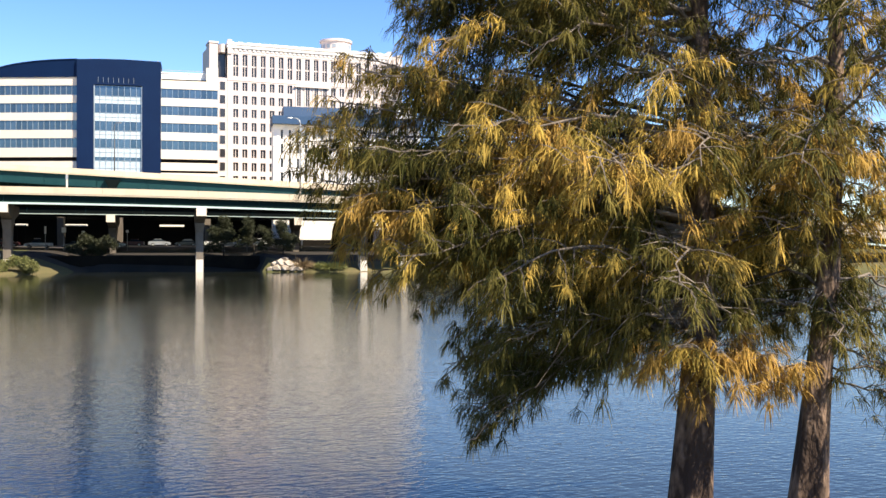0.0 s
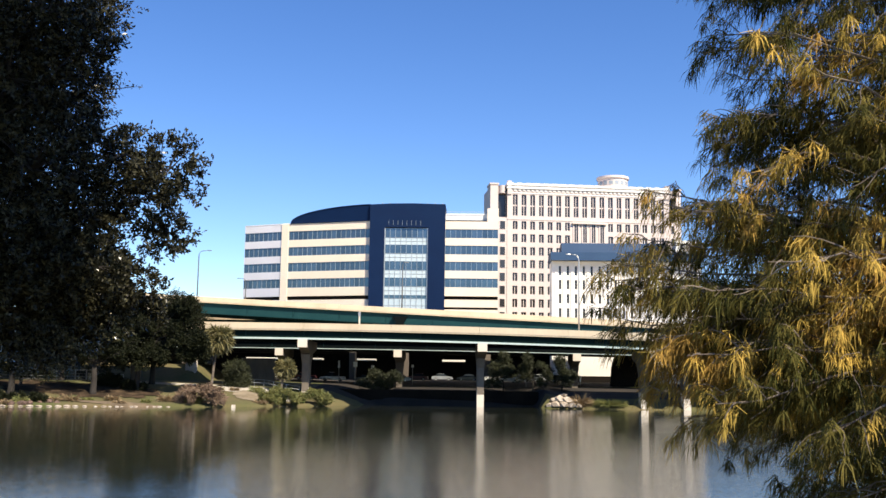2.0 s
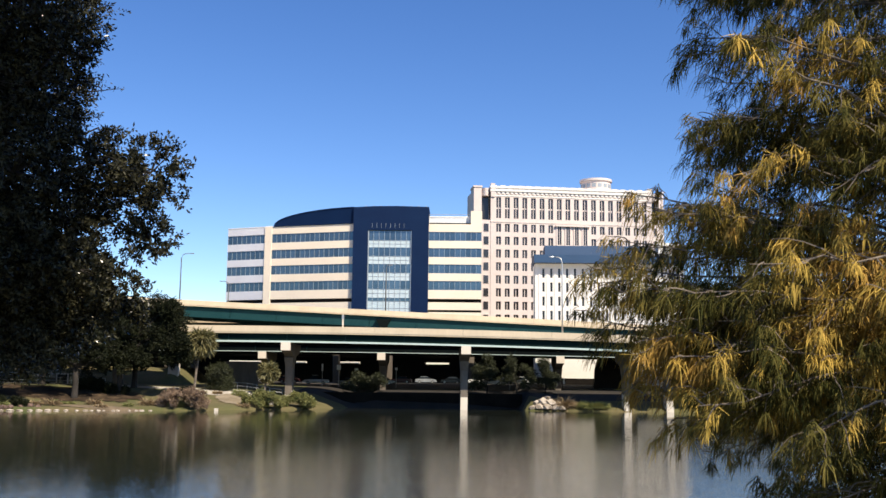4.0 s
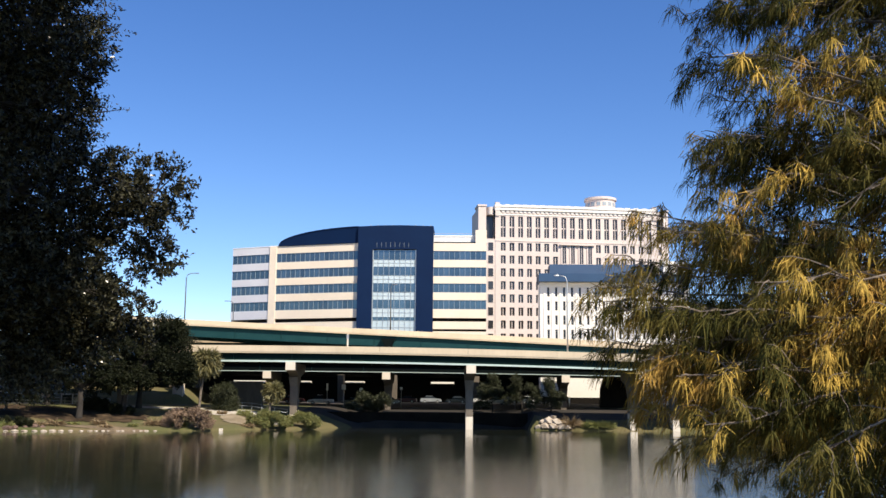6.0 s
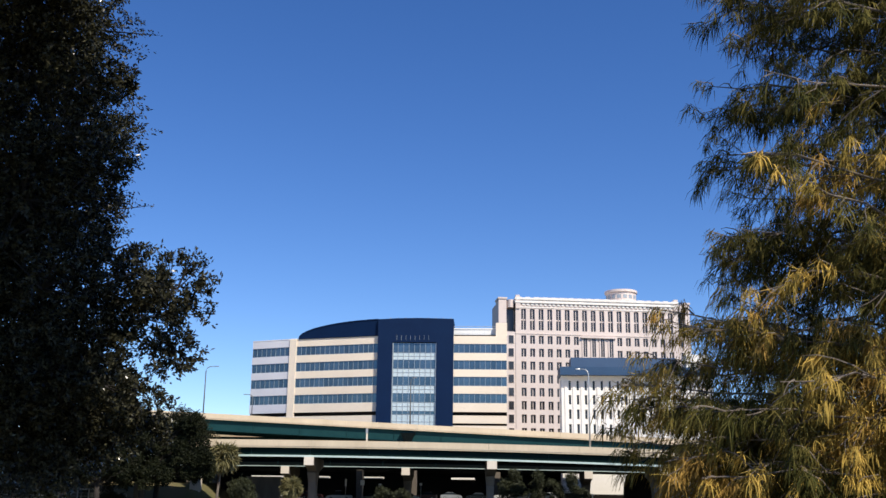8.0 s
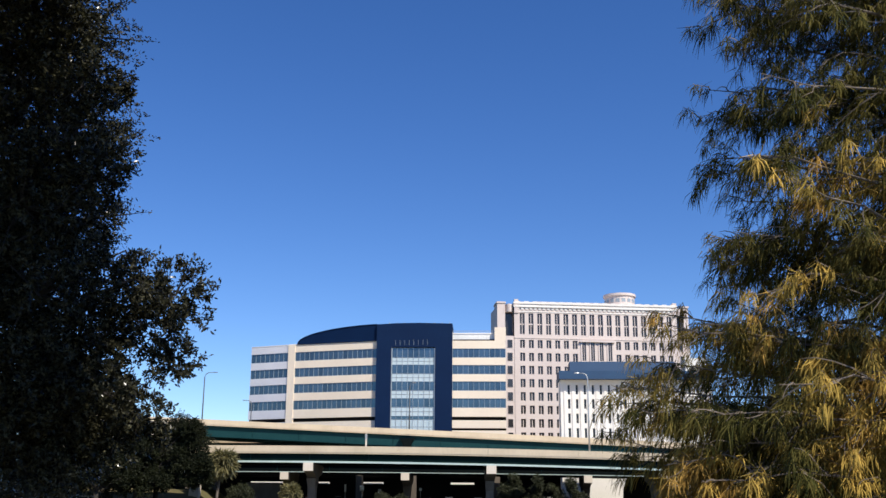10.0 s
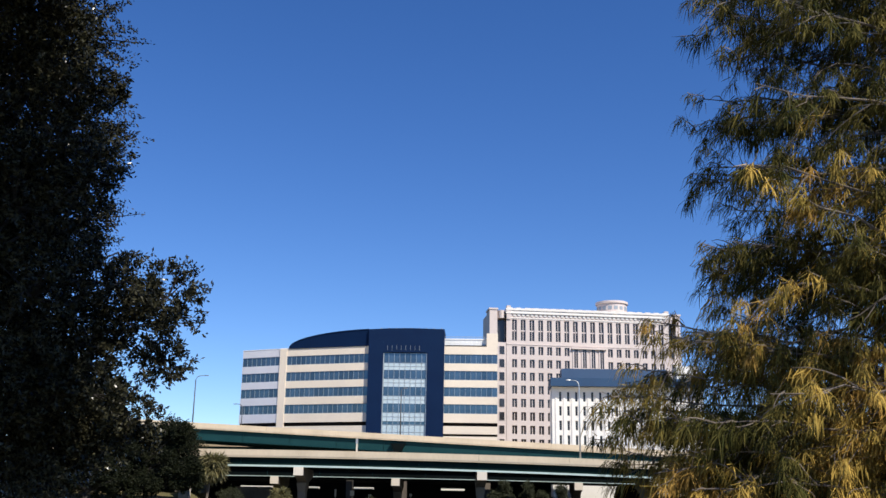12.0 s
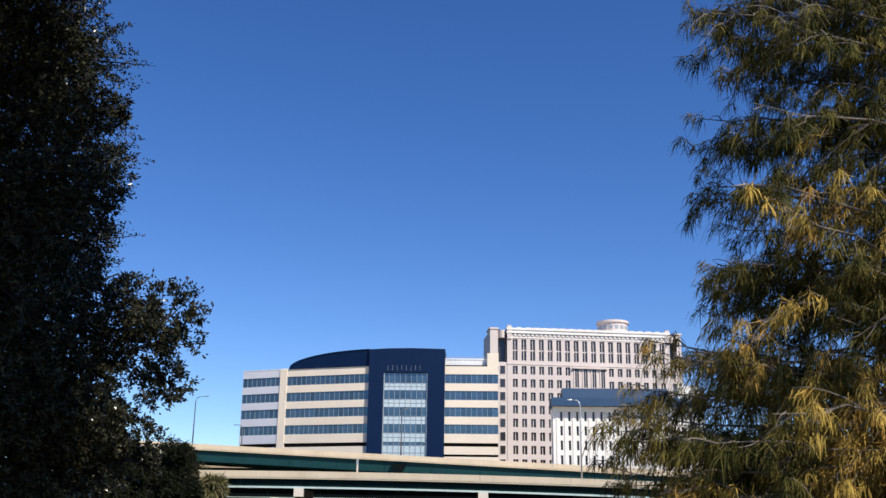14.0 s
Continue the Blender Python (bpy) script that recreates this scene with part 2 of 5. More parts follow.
# ---- builders ----
class Shape:
    """Collects the faces of one mesh."""

    def __init__(self):
        self.v, self.f = [], []

    def box(self, x0, x1, y0, y1, z0, z1):
        k = len(self.v)
        self.v += [(x, y, z) for z in (z0, z1) for x, y in ((x0, y0), (x1, y0), (x1, y1), (x0, y1))]
        self.f += [tuple(k + i for i in q) for q in ((3, 2, 1, 0), (4, 5, 6, 7), (0, 1, 5, 4), (1, 2, 6, 5), (2, 3, 7, 6), (3, 0, 4, 7))]
        return self

    def loft(self, rings, closed=True, caps=True):
        """Skins rings of equal length."""
        k, n = len(self.v), len(rings[0])
        for r in rings:
            self.v += [tuple(p) for p in r]
        for a in range(len(rings) - 1):
            for i in range(n if closed else n - 1):
                j = (i + 1) % n
                self.f.append((k + a * n + i, k + a * n + j, k + (a + 1) * n + j, k + (a + 1) * n + i))
        if caps:
            self.f += [tuple(k + i for i in reversed(range(n))), tuple(k + (len(rings) - 1) * n + i for i in range(n))]
        return self

    def tube(self, points, radii, sides=8):
        rings = []
        for i, p in enumerate(points):
            a, b = Vector(points[max(0, i - 1)]), Vector(points[min(len(points) - 1, i + 1)])
            d = (b - a).normalized()
            u = d.orthogonal().normalized() if abs(d.z) > 0.9 else d.cross(Vector((0, 0, 1))).normalized()
            w = d.cross(u)
            rings.append([Vector(p) + (u * math.cos(t) + w * math.sin(t)) * radii[i] for t in [2 * math.pi * s / sides for s in range(sides)]])
        return self.loft(rings)

    def cone(self, x, y, z0, z1, r0, r1, sides=16):
        ring = lambda r, z: [(x + r * math.cos(2 * math.pi * s / sides), y + r * math.sin(2 * math.pi * s / sides), z) for s in range(sides)]
        return self.loft([ring(r0, z0), ring(r1, z1)])

    def data(self, name, mat, smooth=False):
        me = bpy.data.meshes.new(name)
        me.from_pydata(self.v, [], self.f)
        me.materials.append(mat)
        if smooth:
            me.polygons.foreach_set("use_smooth", [True] * len(me.polygons))
        me.update()
        return me


def part(name, shape, mat, parent=None, label="", smooth=False):
    """One mesh object under a thing or a part."""
    ob = new(name, shape.data(name, mat, smooth) if isinstance(shape, Shape) else shape)
    ob.parent = parent
    if label:
        ob["label"] = label
    return ob


def thing(name, m, label, category, group="", kind=""):
    ob = new(name)
    ob.matrix_world = m
    return tagged(ob, label, category, group, kind)


def strips(name, mat, verts, quads):
    """A mesh of many quads from arrays."""
    me = bpy.data.meshes.new(name)
    nv, nq = len(verts), len(quads)
    me.vertices.add(nv), me.loops.add(nq * 4), me.polygons.add(nq)
    me.vertices.foreach_set("co", verts.astype(np.float32).ravel())
    me.loops.foreach_set("vertex_index", quads.astype(np.int32).ravel())
    me.polygons.foreach_set("loop_start", np.arange(0, nq * 4, 4, dtype=np.int32))
    me.materials.append(mat)
    me.update(calc_edges=True)
    return me


def unit(a):
    return a / np.maximum(np.linalg.norm(a, axis=-1, keepdims=True), 1e-9)


# ---- ground and water ----
def near_shore(x):
    return 12.6 + 12.0 * np.clip((-4.5 - x) / 5.0, 0, 1)


def far_shore(x):
    return np.interp(x, [-400, -120, -75, -60, -46, -38, -36, -33, -30, -27, -25, -23, -21, -18, 0, 10, 11.2, 40, 120, 500], [90, 118, 137, 145, 150, 153, 157, 161.5, 163.5, 166, 170, 175.5, 181, 184.6, 185.0, 185.5, 174.0, 174.5, 168, 120])


def ground_height(x, y):
    lake = -1.6
    n = near_shore(x) - y
    f = y - far_shore(x)
    near = np.interp(n, [-4, -0.3, 0.4, 5, 9, 40], [lake, -0.25, 0.15, 1.7, 2.85, 3.3])
    left = np.interp(f, [-4, -0.2, 0.5, 8, 18, 28, 75], [lake, -0.3, 0.35, 1.2, 2.8, 3.6, 4.6])
    mid = np.interp(f, [-4, -0.2, 0.3, 2, 30, 45], [lake, -0.3, 0.5, 2.5, 4.4, 4.6])
    mid2 = np.interp(f, [-4, -0.2, 0.5, 4, 14, 30, 45], [lake, -0.3, 0.3, 1.3, 2.6, 4.3, 4.6])
    w = np.clip((x + 20) / 4, 0, 1)
    w2 = np.clip((x - 10) / 6, 0, 1)
    far = left * (1 - w) + (mid * (1 - w2) + mid2 * w2) * w
    return np.where(y < 80, near, far)


def grid_mesh(name, xs, ys, height, mat, lift=0.0):
    gx, gy = np.meshgrid(xs, ys)
    v = np.stack([gx, gy, height(gx, gy) + lift], -1).reshape(-1, 3)
    i = np.arange(len(xs) * len(ys)).reshape(len(ys), len(xs))
    q = np.stack([i[:-1, :-1], i[:-1, 1:], i[1:, 1:], i[1:, :-1]], -1).reshape(-1, 4)
    me = strips(name, mat, v, q)
    me.polygons.foreach_set("use_smooth", [True] * len(me.polygons))
    return me


far_out = np.array([250, 330, 450, 700, 1200, 2200, 4500.0])
gxs = np.concatenate([-far_out[::-1], np.arange(-200, -50, 2.0), np.arange(-50, -26, 0.5), np.arange(-26, 201, 2.0), far_out])
gys = np.concatenate([-far_out[::-1], np.arange(-60, 41, 0.8), np.arange(50, 110, 10), np.arange(112, 260, 1.2), far_out[1:]])
ground = tagged(new("ground", grid_mesh("ground", gxs, gys, ground_height, GRASS)), "grassy park ground with bare sandy patches round the lake", "ground", kind="structure")
lake = tagged(new("water", grid_mesh("water", np.linspace(-420, 420, 22), np.linspace(4, 215, 12), lambda x, y: x * 0.0, WATER)),
              "dark rippled lake water mirroring buildings and sky", "water", kind="structure")


def patch(name, x0, x1, y0, y1, mat, lift=0.015):
    """A sheet on the ground's own grid lines."""
    xs, ys = gxs[(gxs >= x0) & (gxs <= x1)], gys[(gys >= y0) & (gys <= y1)]
    return new(name, grid_mesh(name, xs, ys, ground_height, mat, lift))


tagged(patch("pavement", -60, 60, 199.5, 243, ASPHALT), "grey asphalt car park in the shade of the viaduct", "pavement", kind="structure")


def worn_patch(name, cx, cy, rx, ry, mat, seed, lift=0.1):
    """A bare patch with a ragged outline that follows the ground."""
    xs, ys = np.arange(cx - rx * 1.4, cx + rx * 1.4, 0.2), np.arange(cy - ry * 1.4, cy + ry * 1.4, 0.3)
    s = Shape()
    def h(x, y):
        i, j = int(np.searchsorted(gxs, x)) - 1, int(np.searchsorted(gys, y)) - 1
        u, w = (x - gxs[i]) / (gxs[i + 1] - gxs[i]), (y - gys[j]) / (gys[j + 1] - gys[j])
        z = ground_height(gxs[[i, i + 1, i, i + 1]], gys[[j, j, j + 1, j + 1]])
        return float((z[0] * (1 - u) + z[1] * u) * (1 - w) + (z[2] * (1 - u) + z[3] * u) * w) + lift

    for x in xs:
        for y in ys:
            far = ((x - cx) / rx) ** 2 + ((y - cy) / ry) ** 2 + 0.7 * noise.noise(Vector((x * 0.35, y * 0.35, seed))) + 0.35 * noise.noise(Vector((x * 1.1, y * 1.1, seed)))
            if far < 1:
                k = len(s.v)
                s.v += [(x, y, h(x, y)), (x + 0.2, y, h(x + 0.2, y)), (x + 0.2, y + 0.3, h(x + 0.2, y + 0.3)), (x, y + 0.3, h(x, y + 0.3))]
                s.f.append((k, k + 1, k + 2, k + 3))
    return new(name, s.data(name, mat))


tagged(worn_patch("sandy_bank", -37.0, 164.5, 3.4, 4.2, SAND, 1.0), "pale sandy bank sloping to the water below a path", "bank", kind="structure")
tagged(patch("lakeside_path", -44.5, -30.5, 166.0, 174.2, PALE_PATH, 0.05), "pale concrete path behind the sandy bank", "path", kind="structure")
tagged(patch("path", -60, -44.6, 169.4, 174.2, PALE_PATH, 0.05), "pale concrete path in the shade of the oaks", "path", kind="structure")
tagged(worn_patch("bare_earth", -53.0, 148.3, 8.0, 1.1, EARTH, 5.0), "thin bare sandy earth along the grassy shore", "bank", kind="structure")
tagged(worn_patch("leaf_litter", -66.0, 158.5, 15.0, 6.4, OAK_SHADE, 8.0), "dark litter and earth patch standing in for oak shade", "ground", kind="structure")
tagged(patch("path", -110, -60, 173, 177.5, PALE_PATH, 0.03), "pale concrete footpath through the lakeside park", "path", kind="structure")
tagged(patch("bare_soil", -30, 120, 181, 199.4, SOIL, 0.012), "bare soil under the viaduct, darkened for its shade", "soil", kind="structure")

bank_x = np.arange(-92.0, -47.9, 1.0)
bank_y = np.array([183.0, 184.5, 186.0, 187.5, 189.0, 191.0, 195.0, 203.0, 212.0])


def bank_height(x, y):
    up = np.interp(y, [183, 184.5, 189, 191, 203, 212], [-0.3, 0.2, 2.4, 2.9, 2.9, -0.3])
    return ground_height(x, y) + up * np.clip((-51.5 - x) / 3.0, 0, 1) - 0.3 * (x > -52.0) + 0.12 * np.sin(x * 0.9) * np.clip(up, 0, 1)


tagged(new("embankment", grid_mesh("embankment", bank_x, bank_y, bank_height, GRASS)), "sunlit grassy embankment behind the oaks", "bank", kind="structure")

# ---- viaducts ----
def sweep(profile, xs, lift, y_shift=None):
    """Extrudes a (y, z) outline along x with a height for each x."""
    s = Shape()
    s.loft([[(x, y + (y_shift(x) if y_shift else 0), z + lift(x)) for y, z in profile] for x in xs])
    return s


def low_lift(x):
    return 13.95 - 0.00022 * max(0, x + 40) ** 2 if x > -40 else 13.95


def ramp_lift(x):
    return 19.06 - 0.045 * x


def rear_lift(x):
    return 13.15 - 0.0001 * max(0, x + 40) ** 2


def viaduct(name, label, lift, y0, y1, depth, x0, x1, step, girders, barrier=1.05, flange=0.2, strip=0.1, paint=None):
    xs = [x0 + i * step for i in range(int((x1 - x0) / step) + 1)]
    v = thing(name, pose(0, y0, 0), label, "bridge", "viaducts over the car park")
    w = y1 - y0
    for name_, a, b in (("front_barrier", 0.0, 0.32), ("rear_barrier", w - 0.32, w)):
        for i in range(0, len(xs) - 1, 3):
            part("barrier", sweep([(a, -barrier), (b, -barrier), (b - 0.06 if a == 0 else b, 0), (a if a == 0 else a + 0.06, 0)],
                                  [xs[i] + 0.02] + xs[i + 1:i + 3] + [xs[min(i + 3, len(xs) - 1)] - 0.02], lift), CONCRETE, v)
    part("deck", sweep([(0.06, -barrier - 0.22), (w - 0.06, -barrier - 0.22), (w - 0.06, -barrier - 0.003), (0.06, -barrier - 0.003)], xs, lift), CONCRETE, v)
    top, low = -barrier - 0.225, -barrier - 0.22 - depth
    for g in range(girders):
        y = 0.74 + (w - 1.48) * g / (girders - 1)
        # paint brings in the shade-dark teals; a front flange can take the sunlit one
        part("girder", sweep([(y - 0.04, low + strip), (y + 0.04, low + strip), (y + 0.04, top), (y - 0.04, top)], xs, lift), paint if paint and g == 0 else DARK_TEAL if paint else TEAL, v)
        part("flange", sweep([(y - flange, low), (y + flange, low), (y + flange, low + strip - 0.003), (y - flange, low + strip - 0.003)], xs, lift), SUNLIT_TEAL if g == 0 and strip > 0.1 else DARK_TEAL if paint else TEAL, v,
             "teal steel flange, some toned for sun or shade")
        for i, x in enumerate(xs):
            if g in (0, girders - 1) and i % 2 == 0:
                part("stiffener", Shape().box(x - 0.02, x + 0.02, y - 0.18, y - 0.045, low + strip + 0.003 + lift(x), top + lift(x) - 0.01), TEAL, v)
    return v


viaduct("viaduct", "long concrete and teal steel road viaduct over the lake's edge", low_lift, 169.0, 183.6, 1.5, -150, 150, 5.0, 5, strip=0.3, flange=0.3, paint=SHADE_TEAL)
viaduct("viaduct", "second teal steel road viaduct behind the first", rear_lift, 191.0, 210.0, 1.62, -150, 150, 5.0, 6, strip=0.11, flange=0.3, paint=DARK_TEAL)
# Deck added behind to fill and darken the gap below the slip road
viaduct("viaduct", "added viaduct, mostly hidden, darkening the gap under the slip road", lambda x: 19.3 - 0.045 * max(0.0, x + 12), 232.0, 246.0, 2.0, -150, 10, 5.0, 4)
viaduct("viaduct", "raised slip road on deep teal girders", ramp_lift, 212.0, 229.0, 2.3, -120, 140, 5.0, 4)


def hammerhead(x, y0, top, foot, arm, length, wide, lean, label, group):
    """A T-shaped pier seen from its end: a cap beam with a tapering underside on a tapering shaft."""
    t = thing("bridge_pier", pose(x, y0, 0), label, "pier", group)
    hw = wide / 2
    s = Shape()
    s.loft([[(-hw, 0, top - 1.3), (hw, 0, top - 1.3), (hw, 0, top), (-hw, 0, top)],
            [(-hw + lean * .5, arm * .6, top - 1.75), (hw + lean * .5, arm * .6, top - 1.75), (hw + lean * .5, arm * .6, top), (-hw + lean * .5, arm * .6, top)],
            [(-hw + lean, arm, top - 2.4), (hw + lean, arm, top - 2.4), (hw + lean, arm, top), (-hw + lean, arm, top)],
            [(-hw + lean * 1.3, length - arm, top - 2.4), (hw + lean * 1.3, length - arm, top - 2.4), (hw + lean * 1.3, length - arm, top), (-hw + lean * 1.3, length - arm, top)],
            [(-hw + lean * 1.6, length, top - 1.3), (hw + lean * 1.6, length, top - 1.3), (hw + lean * 1.6, length, top), (-hw + lean * 1.6, length, top)]])
    part("cap", s, SHAFT_CONC, t, "pier concrete darkened for the deck's shade")
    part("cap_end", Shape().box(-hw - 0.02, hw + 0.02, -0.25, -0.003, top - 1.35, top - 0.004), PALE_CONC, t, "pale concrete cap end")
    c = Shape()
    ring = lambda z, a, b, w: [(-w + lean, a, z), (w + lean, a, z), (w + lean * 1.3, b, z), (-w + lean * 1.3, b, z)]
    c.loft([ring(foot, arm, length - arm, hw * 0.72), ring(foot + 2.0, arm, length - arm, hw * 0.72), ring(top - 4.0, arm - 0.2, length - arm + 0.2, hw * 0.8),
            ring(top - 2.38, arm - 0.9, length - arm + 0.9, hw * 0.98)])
    part("shaft", c, SHAFT_CONC, t, "pier concrete darkened for the deck's shade")
    if foot < 0:
        f = Shape()
        w = hw * 0.76
        f.loft([[(-w + lean, arm - 0.06, z), (w + lean, arm - 0.06, z), (w + lean * 1.3, length - arm + 0.06, z), (-w + lean * 1.3, length - arm + 0.06, z)] for z in (foot - 0.1, 3.0)])
        part("footing", f, PALE_CONC, t, "pale concrete footing")
    return t


for x in (-91.0, -60.5, -30.1, 0.55, 28.9, 36.2, 73.5, 80.0, 118.0):
    hammerhead(x, 169.25, low_lift(x) - 1.05 - 0.22 - 1.5, -1.8 if x > -32 else 0.0, 5.5, 13.2, 1.6, -0.28, "pale concrete hammerhead pier standing at the water", "front piers")
for x in (-72.0, -38.5, -15.6, 18.6, 42.0, 70.0, 98.0):
    hammerhead(x, 191.25, rear_lift(x) - 1.05 - 0.22 - 1.62, 1.0, 4.6, 11.4, 1.5, 0.0, "concrete pier at the car park's edge", "rear piers")
for x in (-64.0, -16.0, 34.0, 82.0):
    hammerhead(x, 213.0, ramp_lift(x) - 1.05 - 0.22 - 2.3, 3.6, 3.0, 8.0, 1.8, 0.0, "tall pier of the slip road", "ramp piers")

for x in (-128.0, -96.0, -64.0, -30.0, 2.0):
    hammerhead(x, 232.8, 19.3 - 0.045 * max(0.0, x + 12) - 1.05 - 0.22 - 2.0, 3.6, 3.0, 9.0, 1.8, 0.0, "tall pier of the farther viaduct", "far piers")

crown_cap = thing("pier_cap", pose(-16.95, 211.3, 0), "dark steel pier cap under the slip road's girder", "pier")
part("cap", Shape().loft([[(x, y, z) for x, z in ((-1.6, 17.95), (1.6, 17.95), (0.9, 16.75), (0.7, 15.0), (-0.7, 15.0), (-0.9, 16.75))] for y in (0.0, 1.2)]), DARK_TEAL, crown_cap)

tagged(new("wing_wall", Shape().box(-44.6, -38.2, 186.4, 187.0, 2.0, 8.2).data("wing_wall", SHAFT_CONC)), "grey shaded concrete wing wall beside the path", "wall", kind="structure")
retaining = tagged(new("retaining_wall", Shape().box(-28, 11, 185.6, 186.2, -1.5, 2.75).data("retaining_wall", WALL_DARK)), "low concrete retaining wall at the lake, darkened for shade", "wall", kind="structure")


# ---- office block with the dark blue frame ----
def along(left_end, right_end):
    """The pose of a facade whose local x runs from its left to its right end, with -y outside."""
    (ax, ay), (bx, by) = left_end, right_end
    return Matrix.Translation((ax, ay, 0)) @ Matrix.Rotation(math.atan2(by - ay, bx - ax), 4, "Z"), math.hypot(bx - ax, by - ay)


def put(ob, m):
    ob.matrix_basis = m @ ob.matrix_basis
    return ob


def band_facade(owner, m, x0, x1, z_rows, top, bottom, pane, mat, slots=(), thick=0.5):
    """Spandrels with ribbon windows between them."""
    edges = [top]
    for z0, z1 in sorted(list(z_rows) + list(slots), reverse=True):
        edges += [z1, z0]
    edges.append(bottom)
    for i in range(0, len(edges), 2):
        put(part("spandrel", Shape().box(x0, x1, 0, thick, edges[i + 1], edges[i]), mat, owner), m)
    for z0, z1 in slots:
        put(part("parking_slot", Shape().box(x0, x1, thick, thick + 0.1, z0, z1), DARK, owner, "open parking storey, its shade a dark sheet"), m)
    count = max(2, round((x1 - x0) / pane))
    step = (x1 - x0) / count
    tall = z_rows[0][1] - z_rows[0][0]
    glass = Shape().box(0.03, step - 0.03, 0, 0.06, 0.06, tall - 0.06).data("pane", GLASS)
    for z0, z1 in z_rows:
        rail = Shape()
        for i in range(count + 1):
            x = min(max(x0 + i * step, x0 + 0.042), x1 - 0.042)
            rail.box(x - 0.04, x + 0.04, 0.12, 0.34, z0, z1)
        rail.box(x0, x1, 0.14, 0.345, z0, z0 + 0.055).box(x0, x1, 0.14, 0.345, z1 - 0.055, z1)
        w = put(part("ribbon_window", rail, FRAME_METAL, owner), m)
        for i in range(count):
            part("pane", glass, None, w).location = (x0 + i * step, 0.22, z0)


ROWS4 = [(41.85, 44.25), (37.5, 39.9), (33.2, 35.6), (28.8, 31.2)]
SLOT = [(25.5, 26.5)]
office = thing("office_building", pose(0, 0, 0), "cream office block with ribbon windows and a dark blue curved frame", "building")
m_main, len_main = along((-54.0, 267.3), (-29.2, 260.0))
m_wing, len_wing = along((-65.4, 271.8), (-54.0, 267.3))
m_mid = pose(0, 259.0, 0)
band_facade(office, m_wing, 0, len_wing - 0.25, ROWS4, 46.25, 4.0, 1.5, WING_PANEL, SLOT)
band_facade(office, m_main, 1.9, len_main, ROWS4, 46.25, 4.0, 1.45, CREAM, SLOT)
put(part("corner_pier", Shape().box(-0.15, 1.9, -0.2, 0.6, 4.0, 46.3), CREAM, office), m_main)
put(part("parapet_cap", Shape().box(0, len_main - 0.1, -0.06, 0.7, 46.302, 46.5), CREAM_TOP, office), m_main)
put(part("parapet_cap", Shape().box(0, len_wing - 0.3, -0.06, 0.7, 46.252, 46.45), CREAM_TOP, office), m_wing)
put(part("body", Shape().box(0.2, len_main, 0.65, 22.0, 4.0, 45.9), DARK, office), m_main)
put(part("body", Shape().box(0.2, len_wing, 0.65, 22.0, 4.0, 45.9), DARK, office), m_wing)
# the curved blue roof wall above the main wing, and the blue frame beside it
rise = [(len_main - 23.3 * math.sin(a), 46.3 + 4.25 * math.cos(a)) for a in [math.pi / 2 * i / 24 for i in range(24, -1, -1)]]
arch = rise + [(len_main + 0.3, 46.3)]
put(part("curved_roof_wall", Shape().loft([[(x, -0.25, z) for x, z in arch], [(x, 16.0, z) for x, z in arch]]), BLUE, office, "dark blue curved metal roof wall"), m_main)
put(part("roof_edge", Shape().loft([[(x, y, z + dz) for y, dz in ((-0.4, 0.0), (0.2, 0.0), (0.2, 0.22), (-0.4, 0.22))] for x, z in rise]), BLUE, office), m_main)
top_edge = [(-29.2, 50.55), (-24.0, 50.85), (-18.0, 50.95), (-9.25, 50.75)]
frame_outline = top_edge + [(-9.25, 44.5), (-29.2, 44.5)]
put(part("blue_beam", Shape().loft([[(x, 0, z) for x, z in frame_outline], [(x, 9.0, z) for x, z in frame_outline]]), BLUE, office, "dark blue metal panel beam"), m_mid)
put(part("blue_leg", Shape().box(-29.2, -25.25, 0, 9.0, 4.0, 44.498), BLUE, office, "dark blue metal panel leg"), m_mid)
put(part("blue_leg", Shape().box(-13.7, -9.25, 0, 9.0, 4.0, 44.498), BLUE, office, "dark blue metal panel leg"), m_mid)
seams = Shape()
for x in (-28.0, -26.6, -12.4, -10.9):
    seams.box(x - 0.02, x + 0.02, -0.015, 0.0, 4.0, 44.45)
for i in range(17):
    seams.box(-29.0 + i * 1.22 - 0.02, -29.0 + i * 1.22 + 0.02, -0.015, 0.0, 44.6, 50.5)
put(part("panel_seam", seams, BLUE, office), m_mid)
for i in range(8):
    put(part("light_fin", Shape().box(-24.2 + i * 1.2, -24.15 + i * 1.2, -0.12, 0.0, 45.0, 46.3), FRAME_METAL, office), m_mid)
for i in range(9):
    put(part("roof_lamp", Shape().box(-26 + i * 2.0 - 0.12, -26 + i * 2.0 + 0.12, 0.6, 0.9, 50.7, 51.12), STEEL, office), m_mid)
# glazed stair bay between the legs
bay_dark = [(41.8, 44.35), (37.6, 39.95), (33.2, 35.55), (28.9, 31.2), (25.75, 26.65)]
bay_pale = [(39.95, 41.8), (35.55, 37.6), (31.2, 33.2), (26.65, 28.9), (22.0, 25.75)]
bay_step = (25.25 - 13.7) / 8
